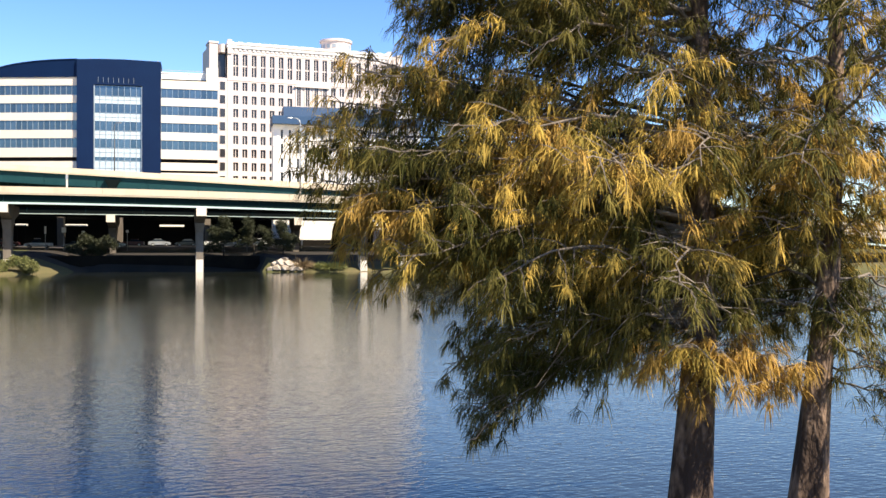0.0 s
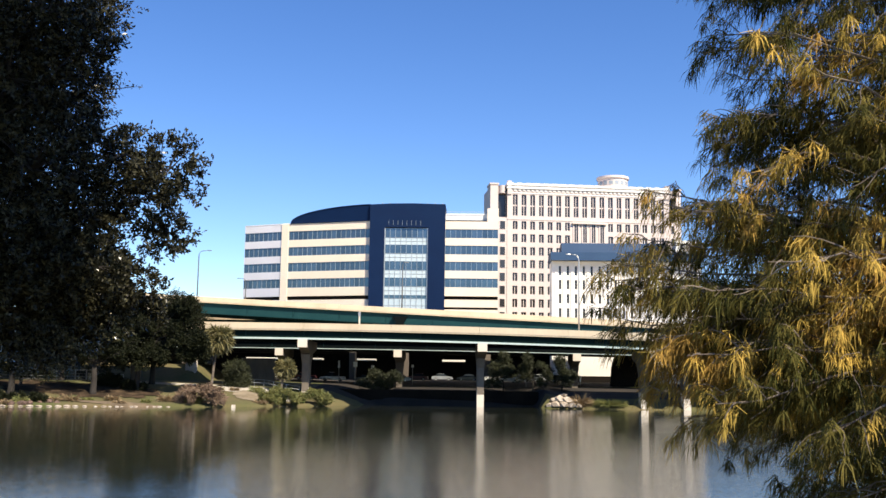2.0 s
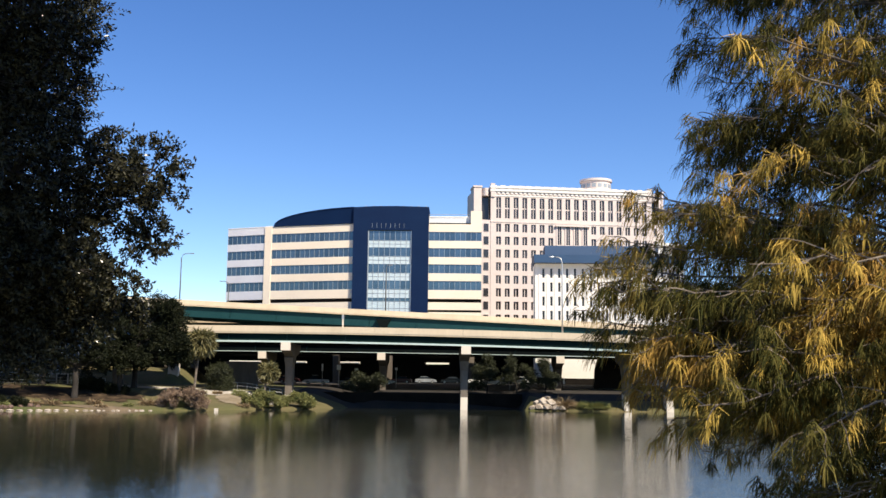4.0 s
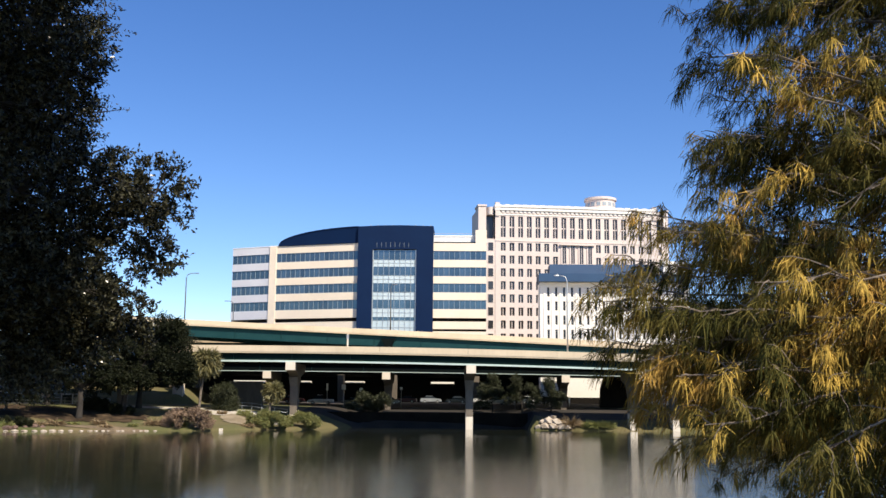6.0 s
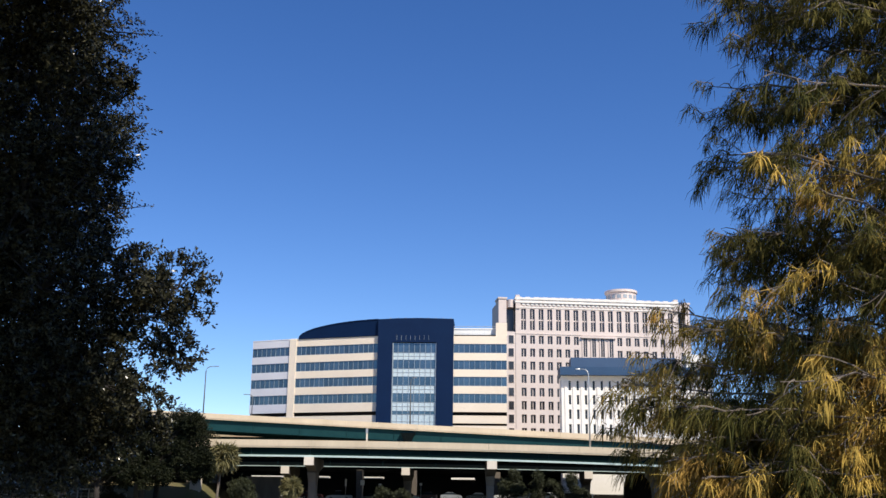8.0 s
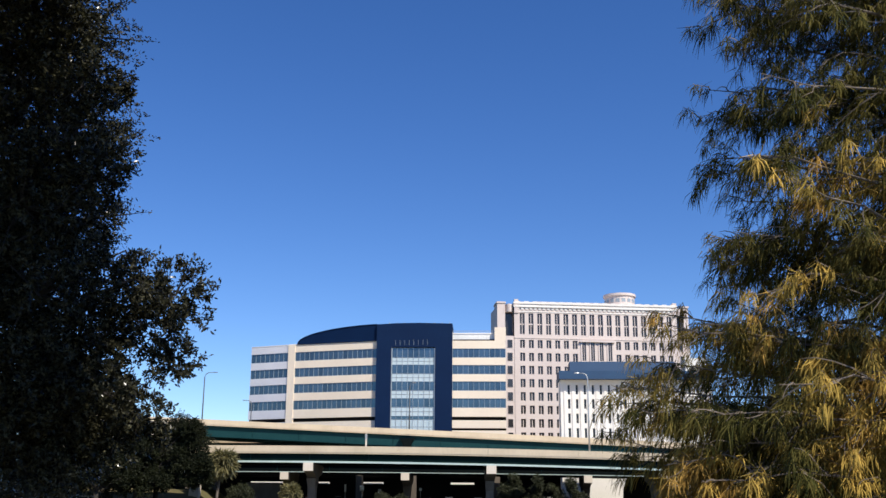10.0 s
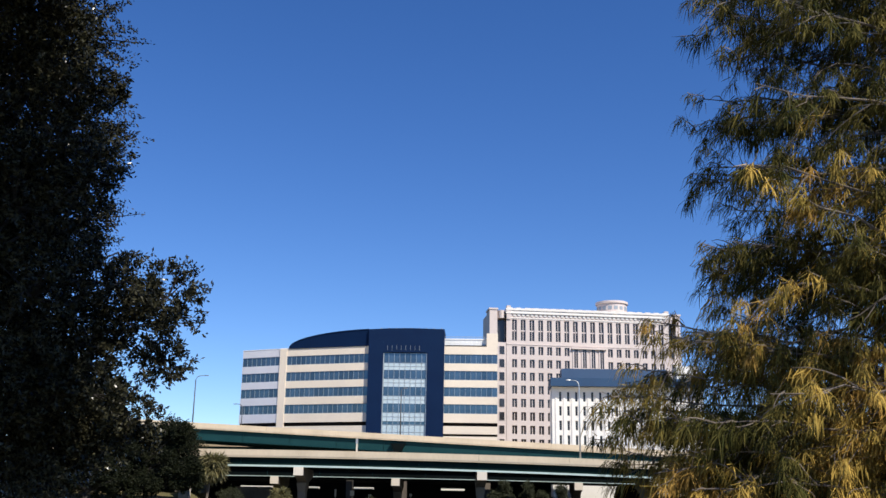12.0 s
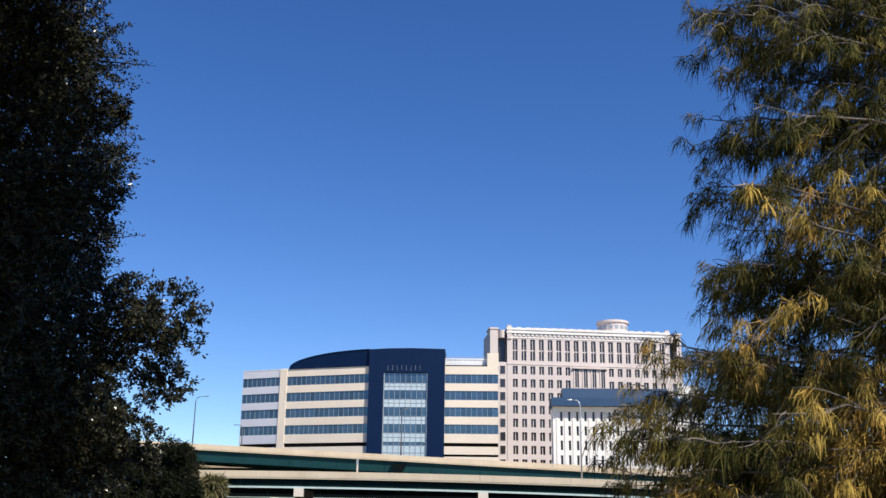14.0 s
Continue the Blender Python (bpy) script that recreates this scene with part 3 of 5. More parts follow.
for rows_, mat_, nm in ((bay_dark, GLASS, "pane"), (bay_pale, SPANDREL, "pale_pane")):
    for z0, z1 in rows_:
        rail = Shape()
        rail.box(-25.25, -13.7, 0.5, 0.705, z1 - 0.07, z1)
        if nm == "pale_pane":
            rail.box(-25.25, -13.7, 0.5, 0.575, (z0 + z1) / 2 - 0.04, (z0 + z1) / 2 + 0.04)
        for x in (-25.249, -13.951):
            rail.box(x, x + 0.25, 0.2, 0.449, z0, z1)
        bar = Shape().box(-0.05, 0.05, 0.45, 0.7, z0, z1 - 0.071).data("mullion", FRAME_METAL)
        w = put(part("bay_window", rail, FRAME_METAL, office), m_mid)
        for i in range(9):
            part("mullion", bar, None, w).location = (min(max(-25.25 + i * bay_step, -25.2), -13.75), 0, 0)
        glass = Shape().box(0.04, bay_step - 0.04, 0, 0.06, 0.0, z1 - z0 - 0.07).data(nm, mat_)
        for i in range(8):
            part(nm, glass, None, w).location = (-25.25 + i * bay_step, 0.58, z0)
put(part("bay_back", Shape().box(-25.2, -13.75, 3.0, 3.2, 4.0, 44.4), DARK, office), m_mid)
# the wing on the right of the frame, with its set-back attic
m_right = pose(-9.25, 260.0, 0)
band_facade(office, m_right, 0.0, 13.95, ROWS4, 46.35, 26.5, 1.39, CREAM)
put(part("spandrel", Shape().box(0, 13.95, 0, 0.5, 23.6, 25.6), CREAM, office), m_right)
put(part("spandrel", Shape().box(0, 13.95, 0, 0.5, 4.0, 23.0), CREAM, office), m_right)
put(part("parking_slot", Shape().box(0, 13.95, 0.8, 0.9, 23.0, 23.6), DARK, office, "open parking storey, its shade a dark sheet"), m_right)
put(part("parking_slot", Shape().box(0, 13.95, 0.8, 0.9, 25.6, 26.5), DARK, office, "open parking storey, its shade a dark sheet"), m_right)
put(part("attic", Shape().box(0.0, 11.1, 1.6, 9.0, 46.0, 48.7), CREAM_TOP, office, "pale set-back attic wall"), m_right)
put(part("attic_end", Shape().box(11.1, 14.05, 0.05, 9.0, 46.352, 49.9), CREAM, office), m_right)
rail = Shape().box(0, 11.1, 1.0, 1.06, 49.0, 49.12)
roof_rail = put(part("roof_railing", rail, STEEL, office), m_right)
for i in range(9):
    part("baluster", Shape().box(i * 1.35, i * 1.35 + 0.03, 1.0, 1.03, 46.352, 48.998), STEEL, roof_rail)
put(part("body", Shape().box(0.1, 13.9, 0.92, 20.0, 4.0, 46.8), DARK, office), m_right)

# ---- tower ----
def window_grid(owner, m, xs, rows, wide, x0, x1, top, bottom, mat, glass_mat, thick=0.55, lights=2, skip=lambda i, k: False):
    """A wall with a grid of recessed windows: piers full height, sills between; each window is a frame with its panes."""
    cuts = [x0] + [c for x in xs for c in (x - wide / 2, x + wide / 2)] + [x1]
    wall = Shape()
    for i in range(0, len(cuts), 2):
        wall.box(cuts[i], cuts[i + 1], 0, thick, bottom, top)
    for i, x in enumerate(xs):
        zs = [top]
        for k, (z0, z1) in enumerate(rows):
            if not skip(i, k):
                zs += [z1, z0]
        zs.append(bottom)
        for k in range(0, len(zs), 2):
            wall.box(x - wide / 2, x + wide / 2, 0.0, thick, zs[k + 1], zs[k])
    put(part("wall", wall, mat, owner), m)
    for k, (z0, z1) in enumerate(rows):
        f, h = Shape(), z1 - z0
        f.box(-wide / 2, -wide / 2 + 0.06, 0, 0.1, 0, h).box(wide / 2 - 0.06, wide / 2, 0, 0.1, 0, h).box(-wide / 2 + 0.06, wide / 2 - 0.06, 0, 0.1, h - 0.06, h)
        f.box(-wide / 2 + 0.06, wide / 2 - 0.06, 0, 0.1, 0, 0.06)
        for j in range(1, lights):
            x = -wide / 2 + wide * j / lights
            f.box(x - 0.09, x + 0.09, -0.02, 0.1, 0.06, h - 0.06)
        if h > 4:
            f.box(-wide / 2 + 0.06, wide / 2 - 0.06, -0.02, 0.1, h * 0.45, h * 0.45 + 0.35)
        f_data, p_data = f.data("window", mat), Shape().box(-wide / 2 + 0.06, wide / 2 - 0.06, 0.05, 0.09, 0.06, h - 0.06).data("pane", glass_mat)
        for i, x in enumerate(xs):
            if not skip(i, k):
                w = put(part("window", f_data, None, owner), m @ Matrix.Translation((x, 0.32, z0)))
                part("pane", p_data, None, w)


tower = thing("tower_block", pose(0, 0, 0), "pinkish precast high-rise with paired windows and a round roof drum", "building")
m_tower, len_tower = along((7.75, 285.0), (55.7, 292.0))
t_xs = [2.35 + 2.575 * i for i in range(18)]
t_rows = [(52.3, 58.5)] + [(46.92 - 3.77 * k - 2.4, 46.92 - 3.77 * k) for k in range(-1, 9)]
t_bay = [i for i in range(7, 11)]
window_grid(tower, m_tower, t_xs, t_rows, 1.42, 0.0, len_tower, 60.2, 4.0, TOWER_STONE, TOWER_GLASS, skip=lambda i, k: i in t_bay and k in (1, 2))
for i in t_bay:
    f = Shape().box(-0.95, 0.95, -0.18, 0.0, 44.6, 44.9).box(-0.95, -0.55, -0.2, 0.0, 44.9, 50.3).box(0.55, 0.95, -0.2, 0.0, 44.9, 50.3).box(-0.06, 0.06, -0.14, -0.05, 44.9, 50.3)
    w = put(part("tall_window", f, TOWER_STONE, tower), m_tower @ Matrix.Translation((t_xs[i], 0, 0)))
    part("pane", Shape().box(-0.55, 0.55, -0.05, -0.01, 44.9, 50.3), TOWER_GLASS, w)
put(part("bay_lintel", Shape().box(t_xs[7] - 1.3, t_xs[10] + 1.3, -0.75, 0.0, 50.3, 50.7), TOWER_STONE, tower), m_tower)
for z0, z1, d in ((60.2, 60.6, 0.45), (60.602, 61.2, 0.12), (61.202, 61.75, 0.4)):
    put(part("cornice", Shape().box(-0.2, len_tower + 0.2, -d, 2.0, z0, z1), CORNICE, tower, "pale stone cornice"), m_tower)
put(part("string_course", Shape().box(0, len_tower, -0.12, 0.0, 51.1, 51.4), TOWER_STONE, tower), m_tower)
put(part("string_course", Shape().box(0, len_tower, -0.12, 0.0, 58.8, 59.05), CORNICE, tower), m_tower)
dentil = Shape().box(-0.36, 0.36, -0.22, 0.0, 59.5, 60.198).data("dentil", CORNICE)
block = Shape().box(-0.7, 0.7, -0.4, 0.5, 61.752, 61.95).data("parapet_block", CORNICE)
for i in range(37):
    put(part("dentil", dentil, None, tower), m_tower @ Matrix.Translation((1.06 + 1.2875 * i, 0, 0)))
for i in range(19):
    put(part("parapet_block", block, None, tower), m_tower @ Matrix.Translation((1.0 + 2.575 * i, 0, 0)))
for x in (0.6, len_tower - 0.6):
    put(part("corner_post", Shape().box(x - 0.6, x + 0.6, -0.35, 0.7, 58.5, 62.5), TOWER_STONE, tower), m_tower)
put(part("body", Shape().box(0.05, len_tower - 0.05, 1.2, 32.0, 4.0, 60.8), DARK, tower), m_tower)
put(part("roof_attic", Shape().box(6.0, len_tower - 9.0, 3.0, 20.0, 60.8, 62.6), TOWER_STONE, tower), m_tower)
# round-headed corner recesses on both sides
for side in (-1, 1):
    xo = 0 if side < 0 else len_tower
    a, b, c = (xo + side * d for d in ((0.0, 2.6, 4.9) if side < 0 else (0.0, 2.1, 3.7)))
    corner = Shape()
    corner.box(min(b, c), max(b, c), 0.4, 6.0, 4.0, 61.3)
    corner.box(min(a, b), max(a, b), 2.4, 6.0, 4.0, 60.0)
    corner.box(min(a, b), max(a, b), 0.15, 2.399, 4.0, 51.7)
    put(part("corner_bay", corner, TOWER_STONE, tower), m_tower)
    hood = [(a + (b - a) * 0.5 + abs(b - a) * 0.5 * math.cos(t), 2.39 - 2.2 * math.sin(t)) for t in [math.pi * i / 10 for i in range(11)]]
    put(part("round_hood", Shape().loft([[(x, y, 58.9) for x, y in hood], [(x, y, 61.2) for x, y in hood]]), TOWER_STONE, tower), m_tower)
    put(part("recess_glass", Shape().box(min(a, b) + 0.25, max(a, b) - 0.25, 2.3, 2.38, 52.2, 58.8), TOWER_GLASS, tower), m_tower)
    put(part("corner_cap", Shape().box(min(b, c) - 0.2, max(b, c) + 0.2, 0.2, 6.2, 61.302, 61.8), TOWER_STONE, tower), m_tower)
    for k in range(8):
        z = 46.92 + 3.77 - 3.77 * k
        w = put(part("window", Shape().box(min(a, b) + 0.5, max(a, b) - 0.5, 0.05, 0.146, z - 2.4, z), TOWER_STONE, tower), m_tower)
        part("pane", Shape().box(min(a, b) + 0.6, max(a, b) - 0.6, -0.01, 0.046, z - 2.3, z - 0.1), TOWER_GLASS, w)
put(part("side_wall", Shape().loft([[(-4.9, 6.0, z), (-4.9, 13, z), (-4.7, 13, z), (-4.7, 6.0, z)] for z in (4.0, 60.6)]), TOWER_STONE, tower), m_tower)
drum = Shape().cone(34.0, 9.0, 60.8, 65.6, 4.5, 4.5, 32).cone(34.0, 9.0, 65.602, 66.3, 4.9, 4.9, 32)
put(part("roof_drum", drum, TOWER_STONE, tower, "round drum on the roof"), m_tower)
drum_hole = Shape().box(-0.55, 0.55, -0.05, 0.1, 0, 1.1).data("drum_opening", FRAME_METAL)
for i in range(16):
    a = 2 * math.pi * i / 16
    put(part("drum_opening", drum_hole, None, tower), m_tower @ Matrix.Translation((34.0, 9.0, 63.6)) @ Matrix.Rotation(a, 4, "Z") @ Matrix.Translation((0, -4.5, 0)))

# ---- white block with the blue roof ----
white = thing("white_block", pose(0, 235.0, 0), "white stucco block with narrow windows under a blue metal roof", "building")
w_xs = [18.95 + 1.872 * i for i in range(18)]
w_rows = [(29.6, 31.9), (26.3, 28.55), (22.95, 25.2), (19.6, 21.85), (16.2, 18.5)]
window_grid(white, pose(0, 0, 0), w_xs, w_rows, 0.62, 17.0, 52.0, 33.0, 4.2, WHITE_WALL, TOWER_GLASS, thick=0.5, lights=1)
for x in [w_xs[0] - 0.936 + 1.872 * i for i in range(19)]:
    part("fin", Shape().box(x - 0.24, x + 0.24, -0.16, 0.0, 14.0, 31.6), WHITE_WALL, white)
for x in w_xs:
    hood = [(x + 0.69 * math.cos(t), 31.6 + 0.9 * math.sin(t)) for t in [math.pi * i / 8 for i in range(9)]]
    outer = [(x + 0.69, 32.98), (x - 0.69, 32.98)]
    part("arch_hood", Shape().loft([[(px, -0.15, pz) for px, pz in hood + outer[::-1]], [(px, -0.02, pz) for px, pz in hood + outer[::-1]]]), WHITE_WALL, white)
part("body", Shape().box(17.45, 51.9, 0.9, 6.0, 4.2, 32.9), DARK, white)
part("side_wall", Shape().box(17.0, 17.4, 0.501, 6.0, 4.2, 33.0), WHITE_WALL, white)
part("fascia", Shape().box(16.6, 52.4, -2.0, 6.4, 33.002, 34.9), ROOF_BLUE, white, "blue metal roof fascia")
part("upper_roof", Shape().loft([[(19.4, 1.0, 34.902), (44.0, 1.0, 34.902), (44.0, 6, 34.902), (19.4, 6, 34.902)], [(19.4, 1.3, 37.5), (44.0, 1.3, 37.5), (44.0, 5.7, 37.5), (19.4, 5.7, 37.5)]]), ROOF_BLUE, white, "blue metal upper roof")
part("plant_room", Shape().box(46.4, 51.4, 1.0, 6.0, 34.902, 38.3), WHITE_WALL, white)

low_wall = thing("low_building", pose(0, 216.0, 0), "low white stucco wall in a strip of sun behind the viaduct", "building")
part("wall", Shape().box(20.5, 33.0, 0, 0.4, 3.0, 9.3), WHITE_WALL, low_wall)
# Dark band over the lower wall, painted in for its shaded part
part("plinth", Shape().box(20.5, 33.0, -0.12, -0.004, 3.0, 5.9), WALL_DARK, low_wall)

abutment = thing("bridge_pier", pose(0.5, 200.0, 0), "broad wall pier under the viaducts, darkened for shade", "pier")
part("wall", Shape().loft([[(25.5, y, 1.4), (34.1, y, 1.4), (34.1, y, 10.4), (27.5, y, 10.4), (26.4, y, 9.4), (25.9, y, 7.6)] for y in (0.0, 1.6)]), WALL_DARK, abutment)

pale_pier = thing("bridge_pier", pose(-54.6, 188.5, 0), "pale sunlit concrete column on the embankment", "pier")
part("shaft", Shape().loft([[(-0.95, -0.7, z), (0.95, -0.7, z), (0.95, 0.7, z), (-0.95, 0.7, z)] for z in (4.6, 11.2)]), PALE_CONC, pale_pier)

shelter = thing("park_shelter", pose(-69.6, 175.6, 3.1), "small white-framed shelter beside the park path", "shelter")
for x in (-2.0, 0.0, 2.0):
    part("post", Shape().box(x - 0.07, x + 0.07, -0.07, 0.07, 0.0, 2.298), WHITE_PAINT, shelter)
part("beam", Shape().box(-2.1, 2.1, -0.12, 0.12, 2.3, 2.5), WHITE_PAINT, shelter)
part("back_panel", Shape().box(-1.9, 1.9, 0.08, 0.12, 0.5, 2.2), CAR_GLASS, shelter, "dark glass back panel")
part("bench", Shape().box(-1.7, 1.7, -0.5, -0.1, 0.42, 0.5).box(-1.5, -1.4, -0.4, -0.2, 0, 0.42).box(1.4, 1.5, -0.4, -0.2, 0, 0.42), WHITE_PAINT, shelter)

# ---- street lamps and posts on the viaducts ----
def street_lamp(x, y, z, tall, arm, side, label, mat=STEEL):
    t = thing("street_lamp", pose(x, y, z), label, "street lamp", "viaduct lamps")
    part("base", Shape().cone(0, 0, 0, 0.5, 0.22, 0.18, 10), mat, t)
    part("pole", Shape().tube([(0, 0, 0.4), (0, 0, tall * 0.5), (0, 0, tall - 0.9), (side * arm * 0.12, 0, tall - 0.3), (side * arm * 0.4, 0, tall), (side * arm, 0, tall + 0.1)],
                              [0.15, 0.13, 0.105, 0.09, 0.075, 0.06], 8), mat, t, smooth=True)
    part("lamp_head", Shape().loft([[(side * (arm + dx), dy, tall + dz) for dy, dz in ((-w, 0.0), (w, 0.0), (w * 0.7, 0.16), (-w * 0.7, 0.16))] for dx, w in ((-0.1, 0.08), (0.25, 0.17), (0.6, 0.15), (0.75, 0.07))]), mat, t)
    return t


street_lamp(17.1, 172.0, low_lift(17) - 1.05, 14.3, 1.5, -1, "tall grey street lamp on the viaduct")
street_lamp(-61.3, 213.4, ramp_lift(-61.3) - 1.05, 11.1, 2.0, 1, "grey street lamp with a curved arm on the slip road", POLE)
street_lamp(-16.7, 213.4, ramp_lift(-16.7) - 1.05, 10.9, 0.6, 1, "slim grey lamp post on the slip road", POLE)
street_lamp(-55.5, 233.4, 18.25, 9.6, 1.4, -1, "grey street lamp on the farther viaduct", POLE)
marker = thing("sign_post", pose(-20.8, 172.0, low_lift(-20) - 1.0), "short pale post standing behind the barrier", "post")
part("post", Shape().box(-0.13, 0.13, -0.1, 0.1, 0, 3.3), PALE_CONC, marker)
part("plate", Shape().box(-0.2, 0.2, -0.14, -0.1, 2.5, 3.2), STEEL, marker)


# ---- vehicles ----
def car(x, y, turn, paint, kind):
    z = float(ground_height(np.array(x), np.array(y))) + 0.03
    t = thing("pickup_truck" if kind == "pickup" else "car", pose(x, y, z, 0, 0, turn), "%s %s parked under the viaduct" % (paint.name.split("_")[0], "pickup truck" if kind == "pickup" else "car"), "car", "parked cars")
    length, high = (5.4, 1.85) if kind == "pickup" else (4.6, 1.48)
    h = length / 2
    lower = [(-h, 0.45), (-h + 0.05, 0.95), (-h + 0.5, 1.0), (h - 1.3, 1.0), (h - 0.25, 0.88), (h, 0.6), (h, 0.35), (-h, 0.3)]
    part("body", Shape().loft([[(px, w, pz if abs(w) < 0.85 else 0.3 + (pz - 0.3) * 0.94) for px, pz in lower] for w in (-0.9, -0.82, 0.82, 0.9)]), paint, t)
    cab = [(-0.5, 1.0), (-0.35, high), (0.7, high), (1.45, 1.0)] if kind == "pickup" else [(-h + 0.5, 1.0), (-h + 1.25, high), (0.35, high), (1.2, 1.0)]
    part("cabin", Shape().loft([[(px, w * (1.0 if pz < 1.1 else 0.85), pz) for px, pz in cab] for w in (-0.8, 0.8)]), CAR_GLASS, t)
    part("roof", Shape().box(cab[1][0] - 0.05, cab[2][0] + 0.05, -0.69, 0.69, high, high + 0.05), paint, t)
    for sx in (-1, 1):
        for sy in (-1, 1):
            w = part("wheel", Shape().tube([(sx * h * 0.6, sy * 0.72, 0.33), (sx * h * 0.6, sy * 0.92, 0.33)], [0.33, 0.33], 14), RUBBER, t)
            part("rim", Shape().tube([(sx * h * 0.6, sy * 0.921, 0.33), (sx * h * 0.6, sy * 0.93, 0.33)], [0.2, 0.2], 10), STEEL, w)
    return t


car(-31.2, 213.0, 180, PAINTS[0], "pickup")
for i, (x, y, turn, p) in enumerate(((-24.5, 214, 170, 4), (-20.0, 217, 8, 2), (-13.2, 215, 176, 3), (-8.0, 218, 5, 1), (-2.5, 216, 180, 2), (3.5, 220, 0, 0), (8.8, 216, 175, 1),
                                     (13.5, 218, 4, 0), (16.6, 215, 184, 2), (-37.5, 216, 0, 3), (-43.5, 218, 178, 0), (6.0, 212.0, 10, 0), (11.2, 211.5, 172, 1), (19.0, 221.0, 0, 1), (-17.0, 212.5, 186, 4))):
    car(x, y, turn, PAINTS[p], "car")


def notice(x, y, top, wide, high, label):
    z = float(ground_height(np.array(x), np.array(y)))
    t = thing("sign_post", pose(x, y, z), label, "sign", "car park signs")
    part("post", Shape().tube([(0, 0, 0), (0, 0, top - z)], [0.06, 0.06], 6), STEEL, t)
    part("plate", Shape().box(-wide / 2, wide / 2, -0.1, -0.065, top - z - high, top - z), WHITE_PAINT, t, "blank white sign plate")
    return t


for x, y, top, wide, high in ((-24.8, 200.2, 8.0, 0.8, 1.0), (-21.6, 203.0, 7.4, 0.6, 0.7), (-13.4, 202.0, 7.6, 0.5, 0.5), (-28.2, 201.0, 8.2, 0.35, 1.4), (9.4, 201.0, 6.8, 0.9, 0.6), (20.2, 200.8, 5.9, 0.3, 1.2)):
    notice(x, y, top, wide, high, "white sign on a slim post in the car park")

# ---- plants ----
def leaf_quads(points, ways, length, width, rng, droop=0.0, parts_=1):
    """Strips of parts_ quads each from points along ways, bending down by droop; returns vertices and quads."""
    n = len(points)
    side = unit(np.cross(ways, unit(rng.normal(size=(n, 3)))))
    length = length * rng.uniform(0.7, 1.25, (n, 1))
    rows, p, d = [], points, ways
    for k in range(parts_ + 1):
        taper = 1.0 if 0 < k < parts_ or parts_ == 1 and k == 0 else (0.55 if k == 0 else 0.25)
        rows += [p - side * width * taper / 2, p + side * width * taper / 2]
        d = unit(d + np.array([0, 0, -droop]))
        p = p + d * length / parts_
    v = np.stack(rows, 1)
    base = np.arange(n)[:, None] * (2 * parts_ + 2)
    q = np.concatenate([base + np.array([2 * k, 2 * k + 1, 2 * k + 3, 2 * k + 2]) for k in range(parts_)], 1).reshape(-1, 4)
    return v.reshape(-1, 3), q


def diamonds(points, ways, length, width, rng):
    """Single pointed leaves."""
    n = len(points)
    side = unit(np.cross(ways, unit(rng.normal(size=(n, 3)))))
    ln = length * rng.uniform(0.7, 1.3, (n, 1))
    v = np.stack([points, points + ways * ln * 0.5 + side * width / 2, points + ways * ln, points + ways * ln * 0.5 - side * width / 2], 1)
    return v.reshape(-1, 3), np.arange(n * 4).reshape(-1, 4)


def bend(a, heading, length, rise, droop, k=9, wob=0.0, rng=None):
    """Points of a limb from a: outwards along heading, rising and then drooping."""
    h = np.array([math.cos(heading), math.sin(heading), 0.0])
    s = np.linspace(0, 1, k)[:, None]
    p = np.array(a) + h * length * s + np.array([0, 0, 1.0]) * (rise * s - droop * s ** 2)
    if wob and rng is not None:
        p[1:] += np.cumsum(rng.normal(0, wob, (k - 1, 3)), 0) * 0.6
    return p


GAPS = -0.30             # the lower, the fuller the cypress crowns


